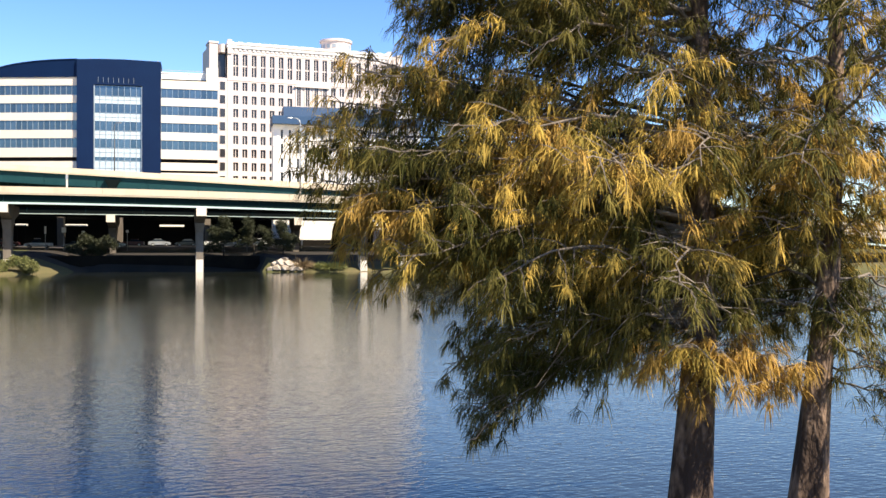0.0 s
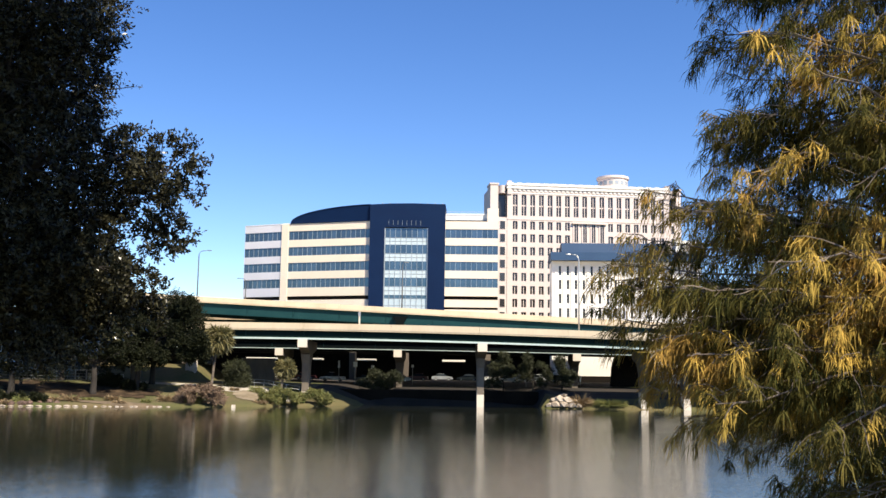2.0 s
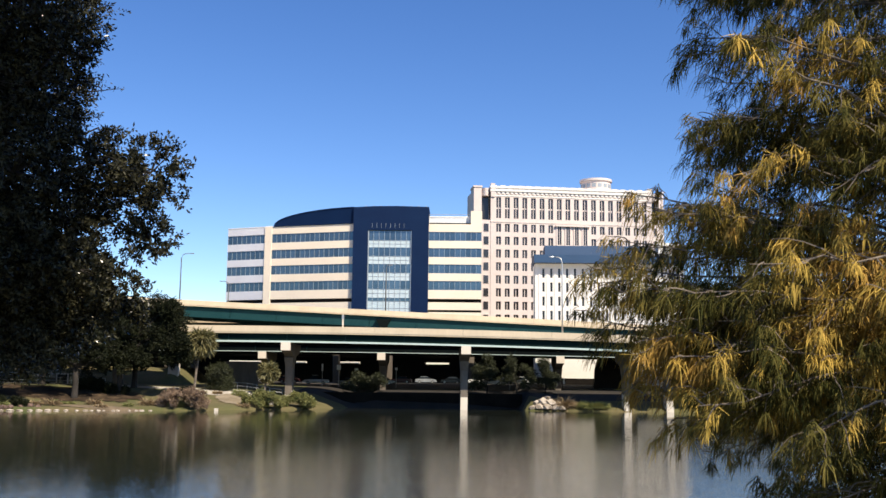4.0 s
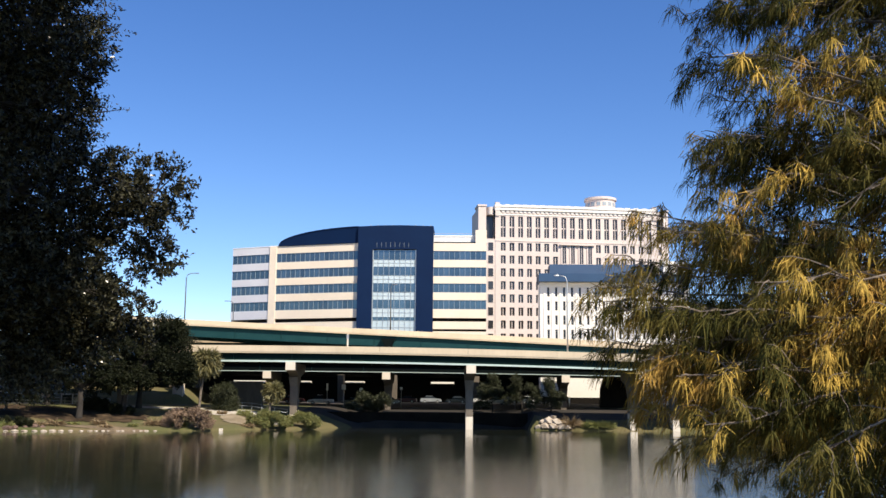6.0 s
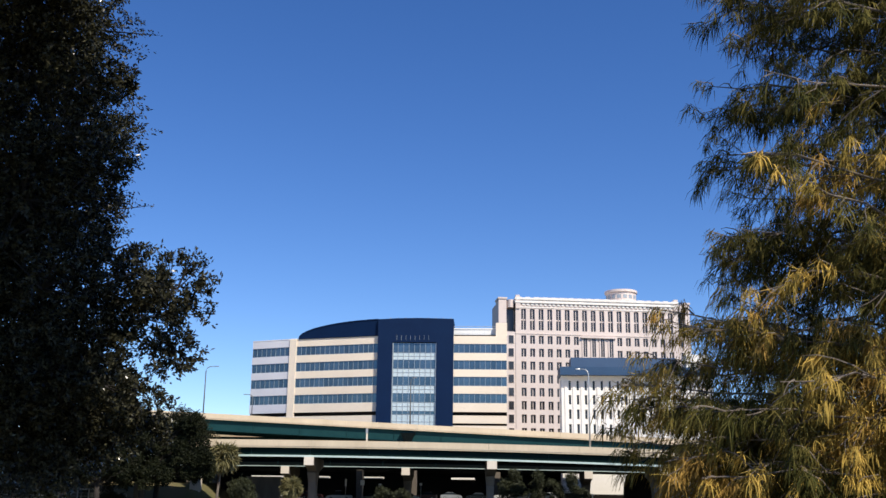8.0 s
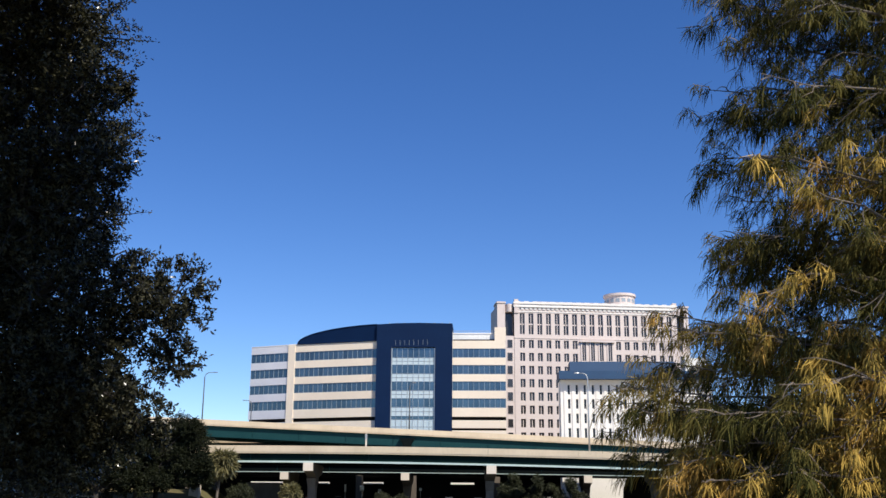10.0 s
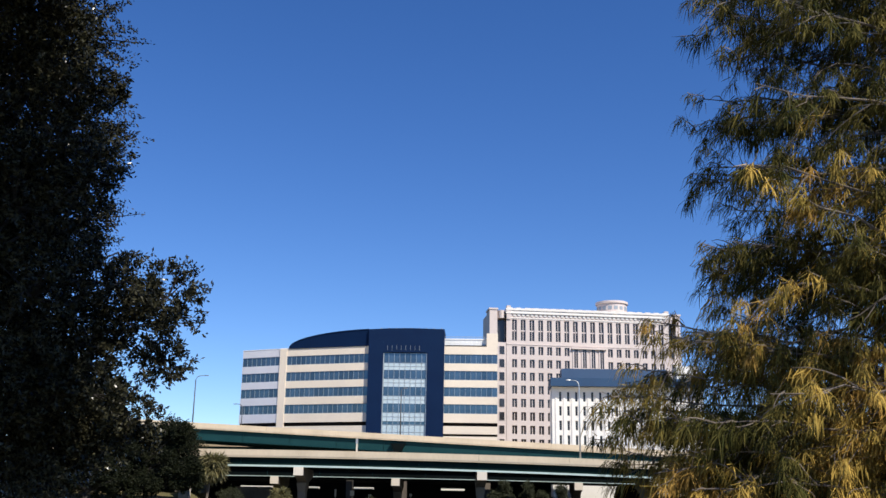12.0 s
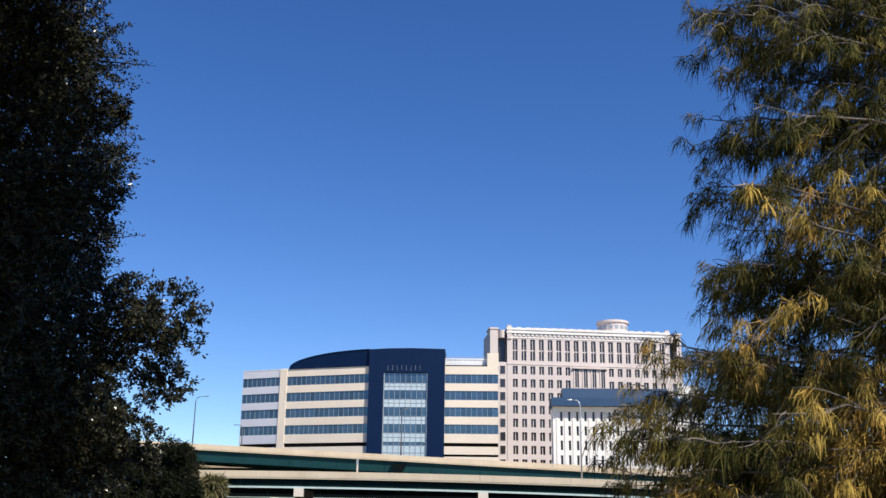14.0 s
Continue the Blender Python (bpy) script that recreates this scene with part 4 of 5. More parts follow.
def cypress(name, x, y, z, tall, radius, flare, lean, limbs, seed, label):
    """A bald cypress: fluted trunk, tiers of limbs with side twigs, and drooping tufts of fine needles on them."""
    rng = np.random.default_rng(seed)
    t = thing(name, pose(x, y, z), label, "tree", "bald cypresses on the bank")
    axis = lambda h: np.array([lean[0] * min(h, 4.0) + 0.02 * max(0.0, h - 4.0) + 0.05 * math.sin(h * 0.7 + seed), lean[1] * h + 0.05 * math.cos(h * 0.9), h])
    trunk, rings = Shape(), []
    for h in np.concatenate([np.linspace(-0.6, 2.5, 12), np.linspace(3.0, tall, 18)]):
        r = radius * (1 - 0.93 * max(0, h) / tall) * (1 + flare[0] * math.exp(-max(0, h) * flare[1]))
        c = axis(h)
        rings.append([(c[0] + r * (1 + 0.09 * math.sin(5 * a + seed + h * 0.25) + 0.045 * math.sin(11 * a + h * 0.9)) * math.cos(a),
                       c[1] + r * (1 + 0.09 * math.sin(5 * a + seed + h * 0.25) + 0.045 * math.sin(11 * a + h * 0.9)) * math.sin(a), h) for a in [2 * math.pi * i / 28 for i in range(28)]])
    part("trunk", trunk.loft(rings), BARK, t, smooth=True)
    sprays = {CYPRESS_LEAF: ([], [], [], [], []), AMBER_LEAF: ([], [], [], [], []), GOLD_LEAF: ([], [], [], [], [])}
    for h0, heading, length, rise, droop, *gold in limbs:
        wood = Shape()
        p = bend(axis(h0), heading, length, rise, droop, 10, 0.11, rng)
        wood.tube([tuple(q) for q in p], list(np.linspace(0.012 + length * 0.0055, 0.005, 10)), 6)
        steps = max(4, int(length / 0.16))
        for i in range(steps):
            s = min(0.14 + 0.86 * (i + rng.uniform(0, 0.7)) / steps, 0.995)
            f = s * 9
            a = p[int(f)] + (p[min(9, int(f) + 1)] - p[int(f)]) * (f - int(f))
            turn = heading + (1 if i % 2 else -1) * rng.uniform(0.3, 1.3)
            ln = (0.2 + 0.75 * (1 - s) ** 0.6 * min(1.0, length / 3)) * rng.uniform(0.55, 1.4)
            q = bend(a, turn, ln, rng.uniform(-0.6, 0.9) * ln, rng.uniform(0.1, 0.6) * ln, 5, 0.03, rng)
            wood.tube([tuple(c) for c in q], [0.010, 0.009, 0.007, 0.005, 0.003], 3)
            mid = Vector((a + q[-1]) / 2)
            clump = noise.noise(mid * 1.15 + Vector((seed, 0, 0))) + 0.5 * noise.noise(mid * 2.6 + Vector((0, seed, 0)))
            if rng.uniform() < 0.04 or gold == [2] or (not gold and clump < GAPS - 0.25 * s):
                continue
            # Autumn colour by noise; the height terms also stand in for crown shade
            warmth = noise.noise(mid * 0.85 + Vector((3.0, seed, 7.0))) + 0.55 * noise.noise(mid * 2.1 + Vector((9.0, 1.0, seed))) + rng.normal(0, 0.12) - 0.18 * max(0.0, mid.z - 6.2) - 0.8 * max(0.0, 4.3 - mid.z)
            tufts, ways, sizes, fans, fan_ways = sprays[GOLD_LEAF if gold == [1] or warmth > 0.42 else AMBER_LEAF if gold or warmth > -0.02 else CYPRESS_LEAF]
            size = rng.uniform(0.7, 1.3)
            thin = mid.z > 8.4 and mid.x > -0.3
            for u in np.arange(0.3, 1.01, (0.25 if thin else 0.13) / ln):
                f = min(u, 0.999) * 4
                tufts.append(q[int(f)] + (q[int(f) + 1] - q[int(f)]) * (f - int(f)))
                ways.append(np.array([math.cos(turn), math.sin(turn), 0.1])), sizes.append(size)
            for c in (q[4], q[3], q[2], q[1]) if gold else (q[4],) if thin else (q[4], q[2]) if ln < 0.6 else (q[4], q[3], q[1]):
                fans.append(c), fan_ways.append(np.array([math.cos(turn), math.sin(turn), 0.2]))
        part("limb", wood, TWIG, t)
    for mat, (tufts, ways, sizes, fans, fan_ways) in sprays.items():
        if not tufts:
            continue
        per = 9
        n = len(tufts) * per
        size = np.repeat(np.array(sizes)[:, None], per, 0)
        c = np.repeat(np.array(tufts), per, 0) + rng.normal(0, 0.034, (n, 3)) - np.array([0, 0, 0.08]) * rng.uniform(0, 1, (n, 1))
        w = unit(np.repeat(np.array(ways), per, 0) * rng.uniform(0, 0.9, (n, 1)) + rng.normal(0, 0.42, (n, 3)) - np.array([0, 0, 1.0]) * rng.uniform(0, 1.1, (n, 1)))
        v0, q0 = leaf_quads(c, w, 0.15 * size, 0.013, rng, 0.3, 1)
        # fans of plumes that arch over from the twigs' ends and hang
        per = 16
        n = len(fans) * per
        lead = np.repeat(np.array(fan_ways), per, 0)
        c = np.repeat(np.array(fans), per, 0) - lead * rng.uniform(0, 0.14, (n, 1)) + rng.normal(0, 0.012, (n, 3))
        w = unit(lead * rng.uniform(0.3, 1.0, (n, 1)) + rng.normal(0, 0.5, (n, 3)) * np.array([1, 1, 0.35]))
        size = np.repeat(rng.uniform(0.7, 1.25, (len(fans), 1)), per, 0)
        v1, q1 = leaf_quads(c, w, 0.26 * size, 0.0128, rng, 1.05, 2)
        part({CYPRESS_LEAF: "crown", AMBER_LEAF: "amber_spray", GOLD_LEAF: "golden_spray"}[mat], strips("crown", mat, np.concatenate([v0, v1]), np.concatenate([q0, q1 + len(v0)])), None, t,
             {CYPRESS_LEAF: "dark olive feathery needles", AMBER_LEAF: "olive needles turning amber", GOLD_LEAF: "golden dying needles"}[mat])
    return t


def tiers(rng, low, high, step, reach):
    """Limbs in a loose spiral, reaching as far as reach(height)."""
    out, h, turn = [], low, 0.0
    while h < high:
        turn += 2.4 + rng.uniform(-0.5, 0.5)
        r = reach(h) * rng.uniform(0.6, 1.1)
        out.append((h, turn, r, r * rng.uniform(-0.08, 0.6), r * rng.uniform(0.08, 0.45)))
        h += step * rng.uniform(0.5, 1.5) * (1 if h < 12.5 else 3)
    return out


def open_side(limbs, way, high):
    """The limbs, kept short sunward below the upper crown to let light in."""
    return [(b[0], b[1], b[2] * (0.45 if 3.15 < b[0] < high and math.cos(b[1] - radians(way)) > 0.4 else 1.0), *b[3:]) for b in limbs]


LEFT = radians(155)      # the heading from the first cypress along the bank, across the view
r1, r2 = np.random.default_rng(11), np.random.default_rng(12)
limbs_a = tiers(r1, 3.55, 16.5, 0.14, lambda h: float(np.interp(h, [3.2, 4.2, 5.8, 7.2, 11, 14, 17], [1.6, 3.2, 4.0, 3.5, 3.5, 2.7, 0.9])))
limbs_a += [  # long limbs out over the lake: height, heading, length, rise, droop
    (5.0, LEFT + 0.15, 5.0, 1.6, 0.5), (4.8, LEFT - 0.02, 4.8, 1.0, 0.5), (4.6, LEFT + 0.25, 4.8, 0.6, 0.6), (4.3, LEFT + 0.10, 4.6, 0.5, 0.9),
    (4.0, LEFT - 0.35, 4.0, 0.3, 1.1), (4.2, LEFT + 0.35, 3.7, 0.5, 1.0), (3.7, LEFT - 0.1, 3.6, 0.2, 1.3), (3.5, LEFT - 0.15, 3.3, 0.1, 1.7), (3.4, LEFT - 0.2, 3.0, 0.0, 1.7),
    (4.9, LEFT + 0.45, 4.2, 0.9, 0.7), (4.5, LEFT + 0.6, 4.0, 0.5, 0.8), (4.1, LEFT + 0.75, 3.6, 0.4, 0.9), (5.3, LEFT + 0.7, 3.9, 0.8, 0.6)]
limbs_a += [(h, LEFT + a, ln, up, dn) for h, a, ln, up, dn in (
    (6.6, 0.3, 3.9, 0.2, 0.5), (7.2, -0.2, 3.9, 0.3, 0.6), (7.8, 0.25, 3.7, 0.0, 0.5), (8.3, -0.15, 3.4, 1.6, 0.4), (8.9, 0.3, 3.4, 0.2, 0.6), (9.6, 0.35, 3.3, 1.5, 0.5),
    (10.2, 0.0, 3.2, 0.3, 0.7), (11.0, 0.25, 3.1, 1.0, 0.3), (11.6, -0.1, 3.3, 0.6, 0.4), (6.9, 0.7, 3.6, 1.3, 0.4), (8.2, 0.8, 3.4, 0.6, 0.4), (9.4, 0.75, 3.3, 0.8, 0.4))]
limbs_a += [
    (5.4, LEFT + 0.1, 3.9, 1.2, 0.4), (5.9, LEFT, 4.0, 1.3, 0.4), (6.5, LEFT + 0.1, 3.8, 1.1, 0.3), (7.1, LEFT - 0.05, 3.7, 1.0, 0.35), (7.9, LEFT + 0.05, 3.7, 1.0, 0.3),
    (8.6, LEFT, 3.8, 1.0, 0.5), (9.3, LEFT + 0.1, 3.5, 0.9, 0.3), (9.9, LEFT - 0.1, 3.4, 1.0, 0.4), (10.6, LEFT + 0.1, 3.3, 0.8, 0.4), (7.5, LEFT + 0.4, 3.4, 1.2, 0.5)]
limbs_a += [
    (6.2, LEFT + 0.5, 4.0, 1.0, 0.6), (5.0, LEFT + 1.2, 3.4, 0.6, 0.7), (4.4, LEFT + 1.5, 3.0, 0.4, 0.7), (3.9, LEFT + 1.9, 2.6, 0.3, 0.8), (3.4, LEFT - 0.3, 3.2, 0.1, 1.8), (3.6, LEFT - 0.1, 3.5, 0.2, 1.5), (3.3, LEFT - 0.2, 2.8, 0.0, 1.7)]
limbs_a += [(r1.uniform(3.9, 5.1), LEFT + r1.uniform(-0.3, 0.45), r1.uniform(3.5, 4.5), r1.uniform(0.0, 0.9), r1.uniform(0.3, 0.9)) for _ in range(20)]
limbs_a += [(h + r1.uniform(-0.15, 0.15), LEFT + r1.uniform(-0.12, 0.16), ln * r1.uniform(0.92, 1.0), up, 0.25) for h, ln, up in ((9.0, 4.0, 0.6), (9.1, 3.9, 0.4), (9.9, 3.6, 0.7), (10.4, 3.5, 0.6), (7.8, 3.8, 0.8), (7.2, 3.9, 0.6), (11.0, 3.2, 0.6), (8.3, 3.7, 0.4))]
limbs_a += [(r1.uniform(3.2, 3.7), LEFT + r1.uniform(-0.25, 0.25), r1.uniform(2.6, 3.2), 0.0, r1.uniform(1.3, 1.8)) for _ in range(3)]
limbs_a += [(h, radians(a), ln, up, dn, look_) for h, a, ln, up, dn, look_ in (      # low sprays that the autumn has turned first
    (2.72, 232, 0.75, 0.05, 0.12, 1), (2.76, 255, 0.70, 0.05, 0.10, 1), (2.74, 280, 0.75, 0.06, 0.14, 1), (2.72, 306, 1.15, 0.10, 0.16, 1), (2.74, 316, 1.25, 0.08, 0.12, 1),
    (2.78, 324, 1.30, 0.06, 0.10, 1), (3.02, 308, 0.75, 0.12, 0.10, 1), (3.05, 318, 0.85, 0.10, 0.10, 3), (2.95, 210, 1.20, 0.15, 0.20, 3), (3.00, 216, 1.10, 0.20, 0.20, 1), (2.85, 222, 0.95, 0.10, 0.15, 3))]
limbs_a += [(3.3, LEFT - 0.1, 3.4, 0.0, 1.0), (3.4, LEFT - 0.2, 2.5, 0.0, 1.9), (3.2, LEFT, 2.2, 0.0, 0.8), (3.5, LEFT + 0.15, 3.0, 0.1, 1.5)]
limbs_a += [(tip - 0.85 + r1.uniform(-0.1, 0.1), LEFT + r1.uniform(-0.12, 0.3), 3.5 + 1.6 * math.exp(-((tip - 5.8) / 0.5) ** 2), 1.0, 0.4) for tip in [4.5 + 0.065 * i for i in range(30)]]
limbs_a += [(r1.uniform(3.1, 3.6), LEFT + r1.uniform(-0.3, 0.35), r1.uniform(2.0, 3.2), 0.0, r1.uniform(0.3, 1.0)) for _ in range(11)]
limbs_a += [(r1.uniform(5.2, 7.6), radians(r1.uniform(225, 290)), r1.uniform(1.5, 3.0), r1.uniform(0.1, 0.7), r1.uniform(0.3, 0.9)) for _ in range(9)]
limbs_a += [(r1.uniform(3.3, 5.9), radians(r1.uniform(15, 110)), r1.uniform(1.3, 2.8), r1.uniform(0.0, 0.5), r1.uniform(0.3, 0.8)) for _ in range(24)]
limbs_a += [(h, LEFT + a, 3.6, 0.5, 0.2) for h, a in ((10.2, 0.0), (10.5, 0.14), (10.8, -0.08), (11.1, 0.08), (6.8, 0.0), (6.95, 0.12), (7.1, -0.1), (7.25, 0.05), (7.0, 0.25))]
# the crown's outline over the lake: height, and how far out from the trunk
OUT_Z, OUT_X = (2.0, 3.0, 3.7, 4.5, 5.3, 5.9, 6.3, 6.7, 7.8, 8.6, 9.1, 9.6, 10.7, 11.5), (2.3, 3.0, 3.7, 4.1, 4.5, 4.9, 4.5, 3.55, 3.5, 3.35, 3.1, 3.45, 3.45, 3.3)
limbs_a = [(b[0], b[1], min(b[2], float(np.interp(0.25 + b[0] + b[3] - b[4], OUT_Z, OUT_X)) / max(0.5, -math.cos(b[1])) if math.cos(b[1]) < 0 else b[2]), *b[3:]) for b in limbs_a]
limbs_a += [(3.0, radians(212), 1.0, 0.45, 0.0, 2), (3.05, radians(226), 0.85, 0.25, 0.0, 2)]     # bare, with no needles left
limbs_a = open_side(limbs_a, 310, 7.3)
cypress("cypress_tree", 6.38, 11.06, 0.25, 17.5, 0.212, (0.62, 0.70), (0.004, -0.004), limbs_a, 5, "tall bald cypress turning amber on the lake bank")
limbs_b = tiers(r2, 3.4, 16.0, 0.14, lambda h: float(np.interp(h, [3.2, 4.4, 7, 11, 14, 17], [1.6, 3.0, 3.2, 2.8, 2.0, 0.6])))
limbs_b += [(r2.uniform(4.3, 5.4), radians(r2.uniform(165, 300)), r2.uniform(1.0, 2.0), 0.2, r2.uniform(0.2, 0.5)) for _ in range(16)]
limbs_b += [(2.7, radians(318), 1.5, 0.0, 0.5), (2.5, radians(300), 1.3, 0.0, 0.45), (2.8, radians(335), 1.7, 0.0, 0.6)]
limbs_b += [(r2.uniform(3.1, 3.7), radians(r2.uniform(240, 350)), r2.uniform(0.8, 1.7), 0.1, r2.uniform(0.2, 0.5)) for _ in range(9)]
limbs_b += [(r2.uniform(3.3, 5.6), radians(r2.uniform(30, 170)), r2.uniform(1.0, 2.2), r2.uniform(0.0, 0.4), r2.uniform(0.2, 0.6)) for _ in range(18)]
limbs_b = open_side(limbs_b, 270, 5.4)
cypress("cypress_tree", 7.70, 10.65, 0.3, 16.5, 0.155, (1.25, 0.80), (0.09, 0.0), limbs_b, 9, "leaning bald cypress with amber foliage beside its neighbour")


def leafy_crown(clumps, rng, per_metre, leaf, wide, twig_leaves, mat, wood, inner=-1e9):
    """Leaves on twigs that radiate from the middle of each clump; sparser in clumps beyond inner."""
    pts, ways = [], []
    for cx, cy, cz, r in clumps:
        n = int(per_metre * r * r * (0.85 if cx < inner else 1.0)) + 20
        d = unit(rng.normal(size=(n, 3)) * np.array([1, 1, 0.85]))
        far_twig = rng.uniform(size=(n, 1)) < 0.2
        reach = r * rng.uniform(0.35, 1.12, (n, 1)) ** 0.6 * np.where(far_twig, 1.22, 1.0)
        end = np.array([cx, cy, cz]) + d * reach
        for k in range(0, n, 14):
            wood.tube([(cx, cy, cz), tuple(np.array([cx, cy, cz]) + d[k] * reach[k] * 0.5 + rng.normal(0, 0.04, 3)), tuple(end[k])], [r * 0.022, r * 0.014, 0.004], 3)
        s = rng.uniform(-0.28, 0.0, (n, twig_leaves, 1)) * max(r, 0.5) * np.where(far_twig, 1.7, 1.0)[:, None]
        p = end[:, None] + d[:, None] * s + rng.normal(0, 0.035 * max(1, leaf / 0.10), (n, twig_leaves, 3))
        w = unit(d[:, None] * 0.5 + rng.normal(0, 1, (n, twig_leaves, 3)))
        pts.append(p.reshape(-1, 3)), ways.append(w.reshape(-1, 3))
    v, q = diamonds(np.concatenate(pts), np.concatenate(ways), leaf, wide, rng)
    return strips("crown", mat, v, q)


def oak(x, y, z, high, girth, clumps, seed, label, per_metre, leaf, wide, twig_leaves, mat, group):
    rng = np.random.default_rng(seed)
    t = thing("oak_tree", pose(x, y, z), label, "tree", group)
    local = [(a - x, b - y, c - z, r) for a, b, c, r in clumps]
    trunk = Shape().tube([(0, 0, -0.4), (0.05, 0, 0.4), (0.1, 0.05, high * 0.5), (0, 0.1, high)], [girth * 1.5, girth, girth * 0.85, girth * 0.7], 14)
    part("trunk", trunk, OAK_BARK, t, smooth=True)
    wood = Shape()
    for a, b, c, r in local:
        bough = Shape()
        mid = (a * 0.45 + rng.normal(0, 0.1) * r, b * 0.45 + rng.normal(0, 0.1) * r, high * 0.95 + (c - high) * 0.6)
        start, mid, tip = np.array([0, 0.1, high * rng.uniform(0.75, 0.98)]), np.array(mid), np.array([a, b, c])
        u = np.linspace(0, 1, 8)[:, None]
        line = start * (1 - u) ** 2 + 2 * mid * u * (1 - u) + tip * u * u
        line[1:-1] += np.cumsum(rng.normal(0, 0.032, (6, 3)), 0) * math.dist(start, tip) * np.array([0.6, 0.6, 1.0])
        bough.tube([tuple(p) for p in line], list(np.linspace(girth * 0.15, r * 0.016, 8)), 6)
        part("limb", bough, OAK_BARK, t)
    crown = leafy_crown(local, rng, per_metre, leaf, wide, twig_leaves, mat, wood, 2.4 if mat == OAK_LEAF and high < 5 else -1e9)
    tagged(part("twig_spray", wood, OAK_BARK, t), kind="stuff")
    part("crown", crown, None, t, "dark green leathery leaves")
    return t


near_oak = [(-6.4, 19.8, 8.7, .84), (-7.3, 20.6, 8.2, .88), (-6.6, 20.4, 7.4, .6), (-8.1, 20.3, 9.1, 1.0), (-8.6, 20.4, 7.9, 1.4), (-8.6, 18.4, 8.4, 1.4), (-7.75, 18.1, 10.7, .88),
            (-8.25, 20.2, 12.1, .65), (-8.45, 18.3, 11.4, 1.2), (-8.05, 18.0, 12.5, .84), (-8.15, 20.2, 13.5, .4), (-8.55, 18.1, 13.7, .87)]
near_oak += [(-9.5, 19.2, 13.0, 1.44), (-8.7, 17.5, 14.4, 1.0), (-9.4, 17.9, 14.2, 1.4), (-9.0, 18.1, 10.1, 1.43), (-8.6, 19.9, 10.3, 1.0), (-9.7, 20.8, 7.0, 1.1), (-8.2, 20.3, 7.2, 1.0),
             (-7.5, 20.9, 9.2, .77), (-9.0, 17.4, 15.6, 1.4)]
near_oak += [(-8.4, 20.8, 6.3, 1.02), (-7.1, 20.2, 6.4, 0.61), (-7.7, 20.6, 5.7, 0.62), (-8.8, 20.1, 5.4, 1.06), (-9.2, 19.4, 5.8, 1.1), (-8.8, 20.6, 6.8, 0.89), (-6.9, 20.8, 5.9, 0.35)]
near_oak += [(-7.9, 15.6, 15.9, 1.2), (-10.6, 17.9, 13.7, 1.9), (-10.7, 18.3, 11.4, 1.9), (-10.2, 18.3, 9.0, 1.8), (-9.7, 17.9, 7.4, 1.4), (-11.2, 16.9, 15.6, 2.0), (-8.9, 20.0, 6.0, .87),
             (-9.6, 20.5, 5.3, .9), (-8.5, 21.4, 6.3, .8), (-7.9, 21.1, 6.7, .58)]
near_oak += [(-8.9, 18.6, 6.6, 0.95), (-8.1, 18.8, 6.6, 0.85), (-7.4, 18.9, 6.6, 0.6), (-9.3, 18.2, 6.2, 0.8)]
near_oak += [(-10.5, 23.0, 8.0, 1.2), (-10.8, 22.5, 11.0, 2.1), (-10.2, 22.0, 13.3, 1.9), (-9.9, 21.0, 15.3, 1.7), (-11.5, 24.0, 5.6, 1.1), (-10.0, 19.6, 10.6, 1.7), (-9.9, 19.4, 8.2, 1.6), (-12.5, 21.0, 10.0, 2.2), (-12.0, 20.0, 13.0, 2.2)]
# Oak crown out of view, added to shade the near oak's left side
shade_oak = [(-3.2, 12.0, 17.0, 1.5), (-2.9, 11.2, 15.8, 1.3), (-4.0, 11.2, 16.5, 1.5), (-3.6, 12.6, 18.2, 1.4), (-4.8, 10.6, 15.6, 1.5), (-3.4, 10.4, 15.2, 1.3), (-2.6, 12.6, 18.6, 1.2), (-5.2, 11.6, 17.4, 1.5),
            (-8.5, 12.5, 18.0, 2.0), (-11.5, 13.5, 16.0, 2.2),
            (-6.0, 12.5, 16.5, 1.8), (-7.0, 11.0, 16.0, 2.0), (-9.0, 10.5, 15.0, 2.0), (-7.2, 13.0, 15.8, 1.5), (-10.0, 12.0, 17.0, 2.0)]
oak(-13.0, 8.5, float(ground_height(np.array(-13.0), np.array(8.5))), 6.5, 0.45, shade_oak, 22, "unseen live oak added to shade the oak on the bank", 90, 0.34, 0.18, 6, OAK_LEAF, "oaks on the near bank")
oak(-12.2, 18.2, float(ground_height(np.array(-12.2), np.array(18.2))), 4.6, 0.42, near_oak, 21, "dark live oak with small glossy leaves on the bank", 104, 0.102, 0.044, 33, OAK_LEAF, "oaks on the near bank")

far_trees = [(-56.0, 170.0, 11.5, 18.5), (-71.0, 168.0, 11.0, 17.0), (-84.0, 162.0, 11.0, 16.5), (-100.0, 166.0, 12.0, 18.0), (-118.0, 150.0, 12.0, 18.0), (-90.0, 152.0, 11.0, 15.0), (-60.5, 155.5, 6.5, 16.5), (-71.0, 150.0, 7.0, 16.0), (-83.0, 143.5, 7.0, 13.5)]
far_trees += [(-90.0, 196.0, 14.0, 17.0), (-115.0, 190.0, 15.0, 18.0), (-76.0, 224.0, 14.0, 15.0), (62.0, 205.0, 10.0, 12.0), (84.0, 212.0, 12.0, 13.0), (110.0, 205.0, 13.0, 14.0), (138.0, 200.0, 14.0, 15.0), (4.6, 190.3, 3.4, 10.6), (10.2, 190.8, 3.8, 11.0), (15.6, 190.0, 3.2, 10.4), (-20.6, 191.0, 2.6, 7.4), (-17.2, 191.4, 2.2, 7.0)]
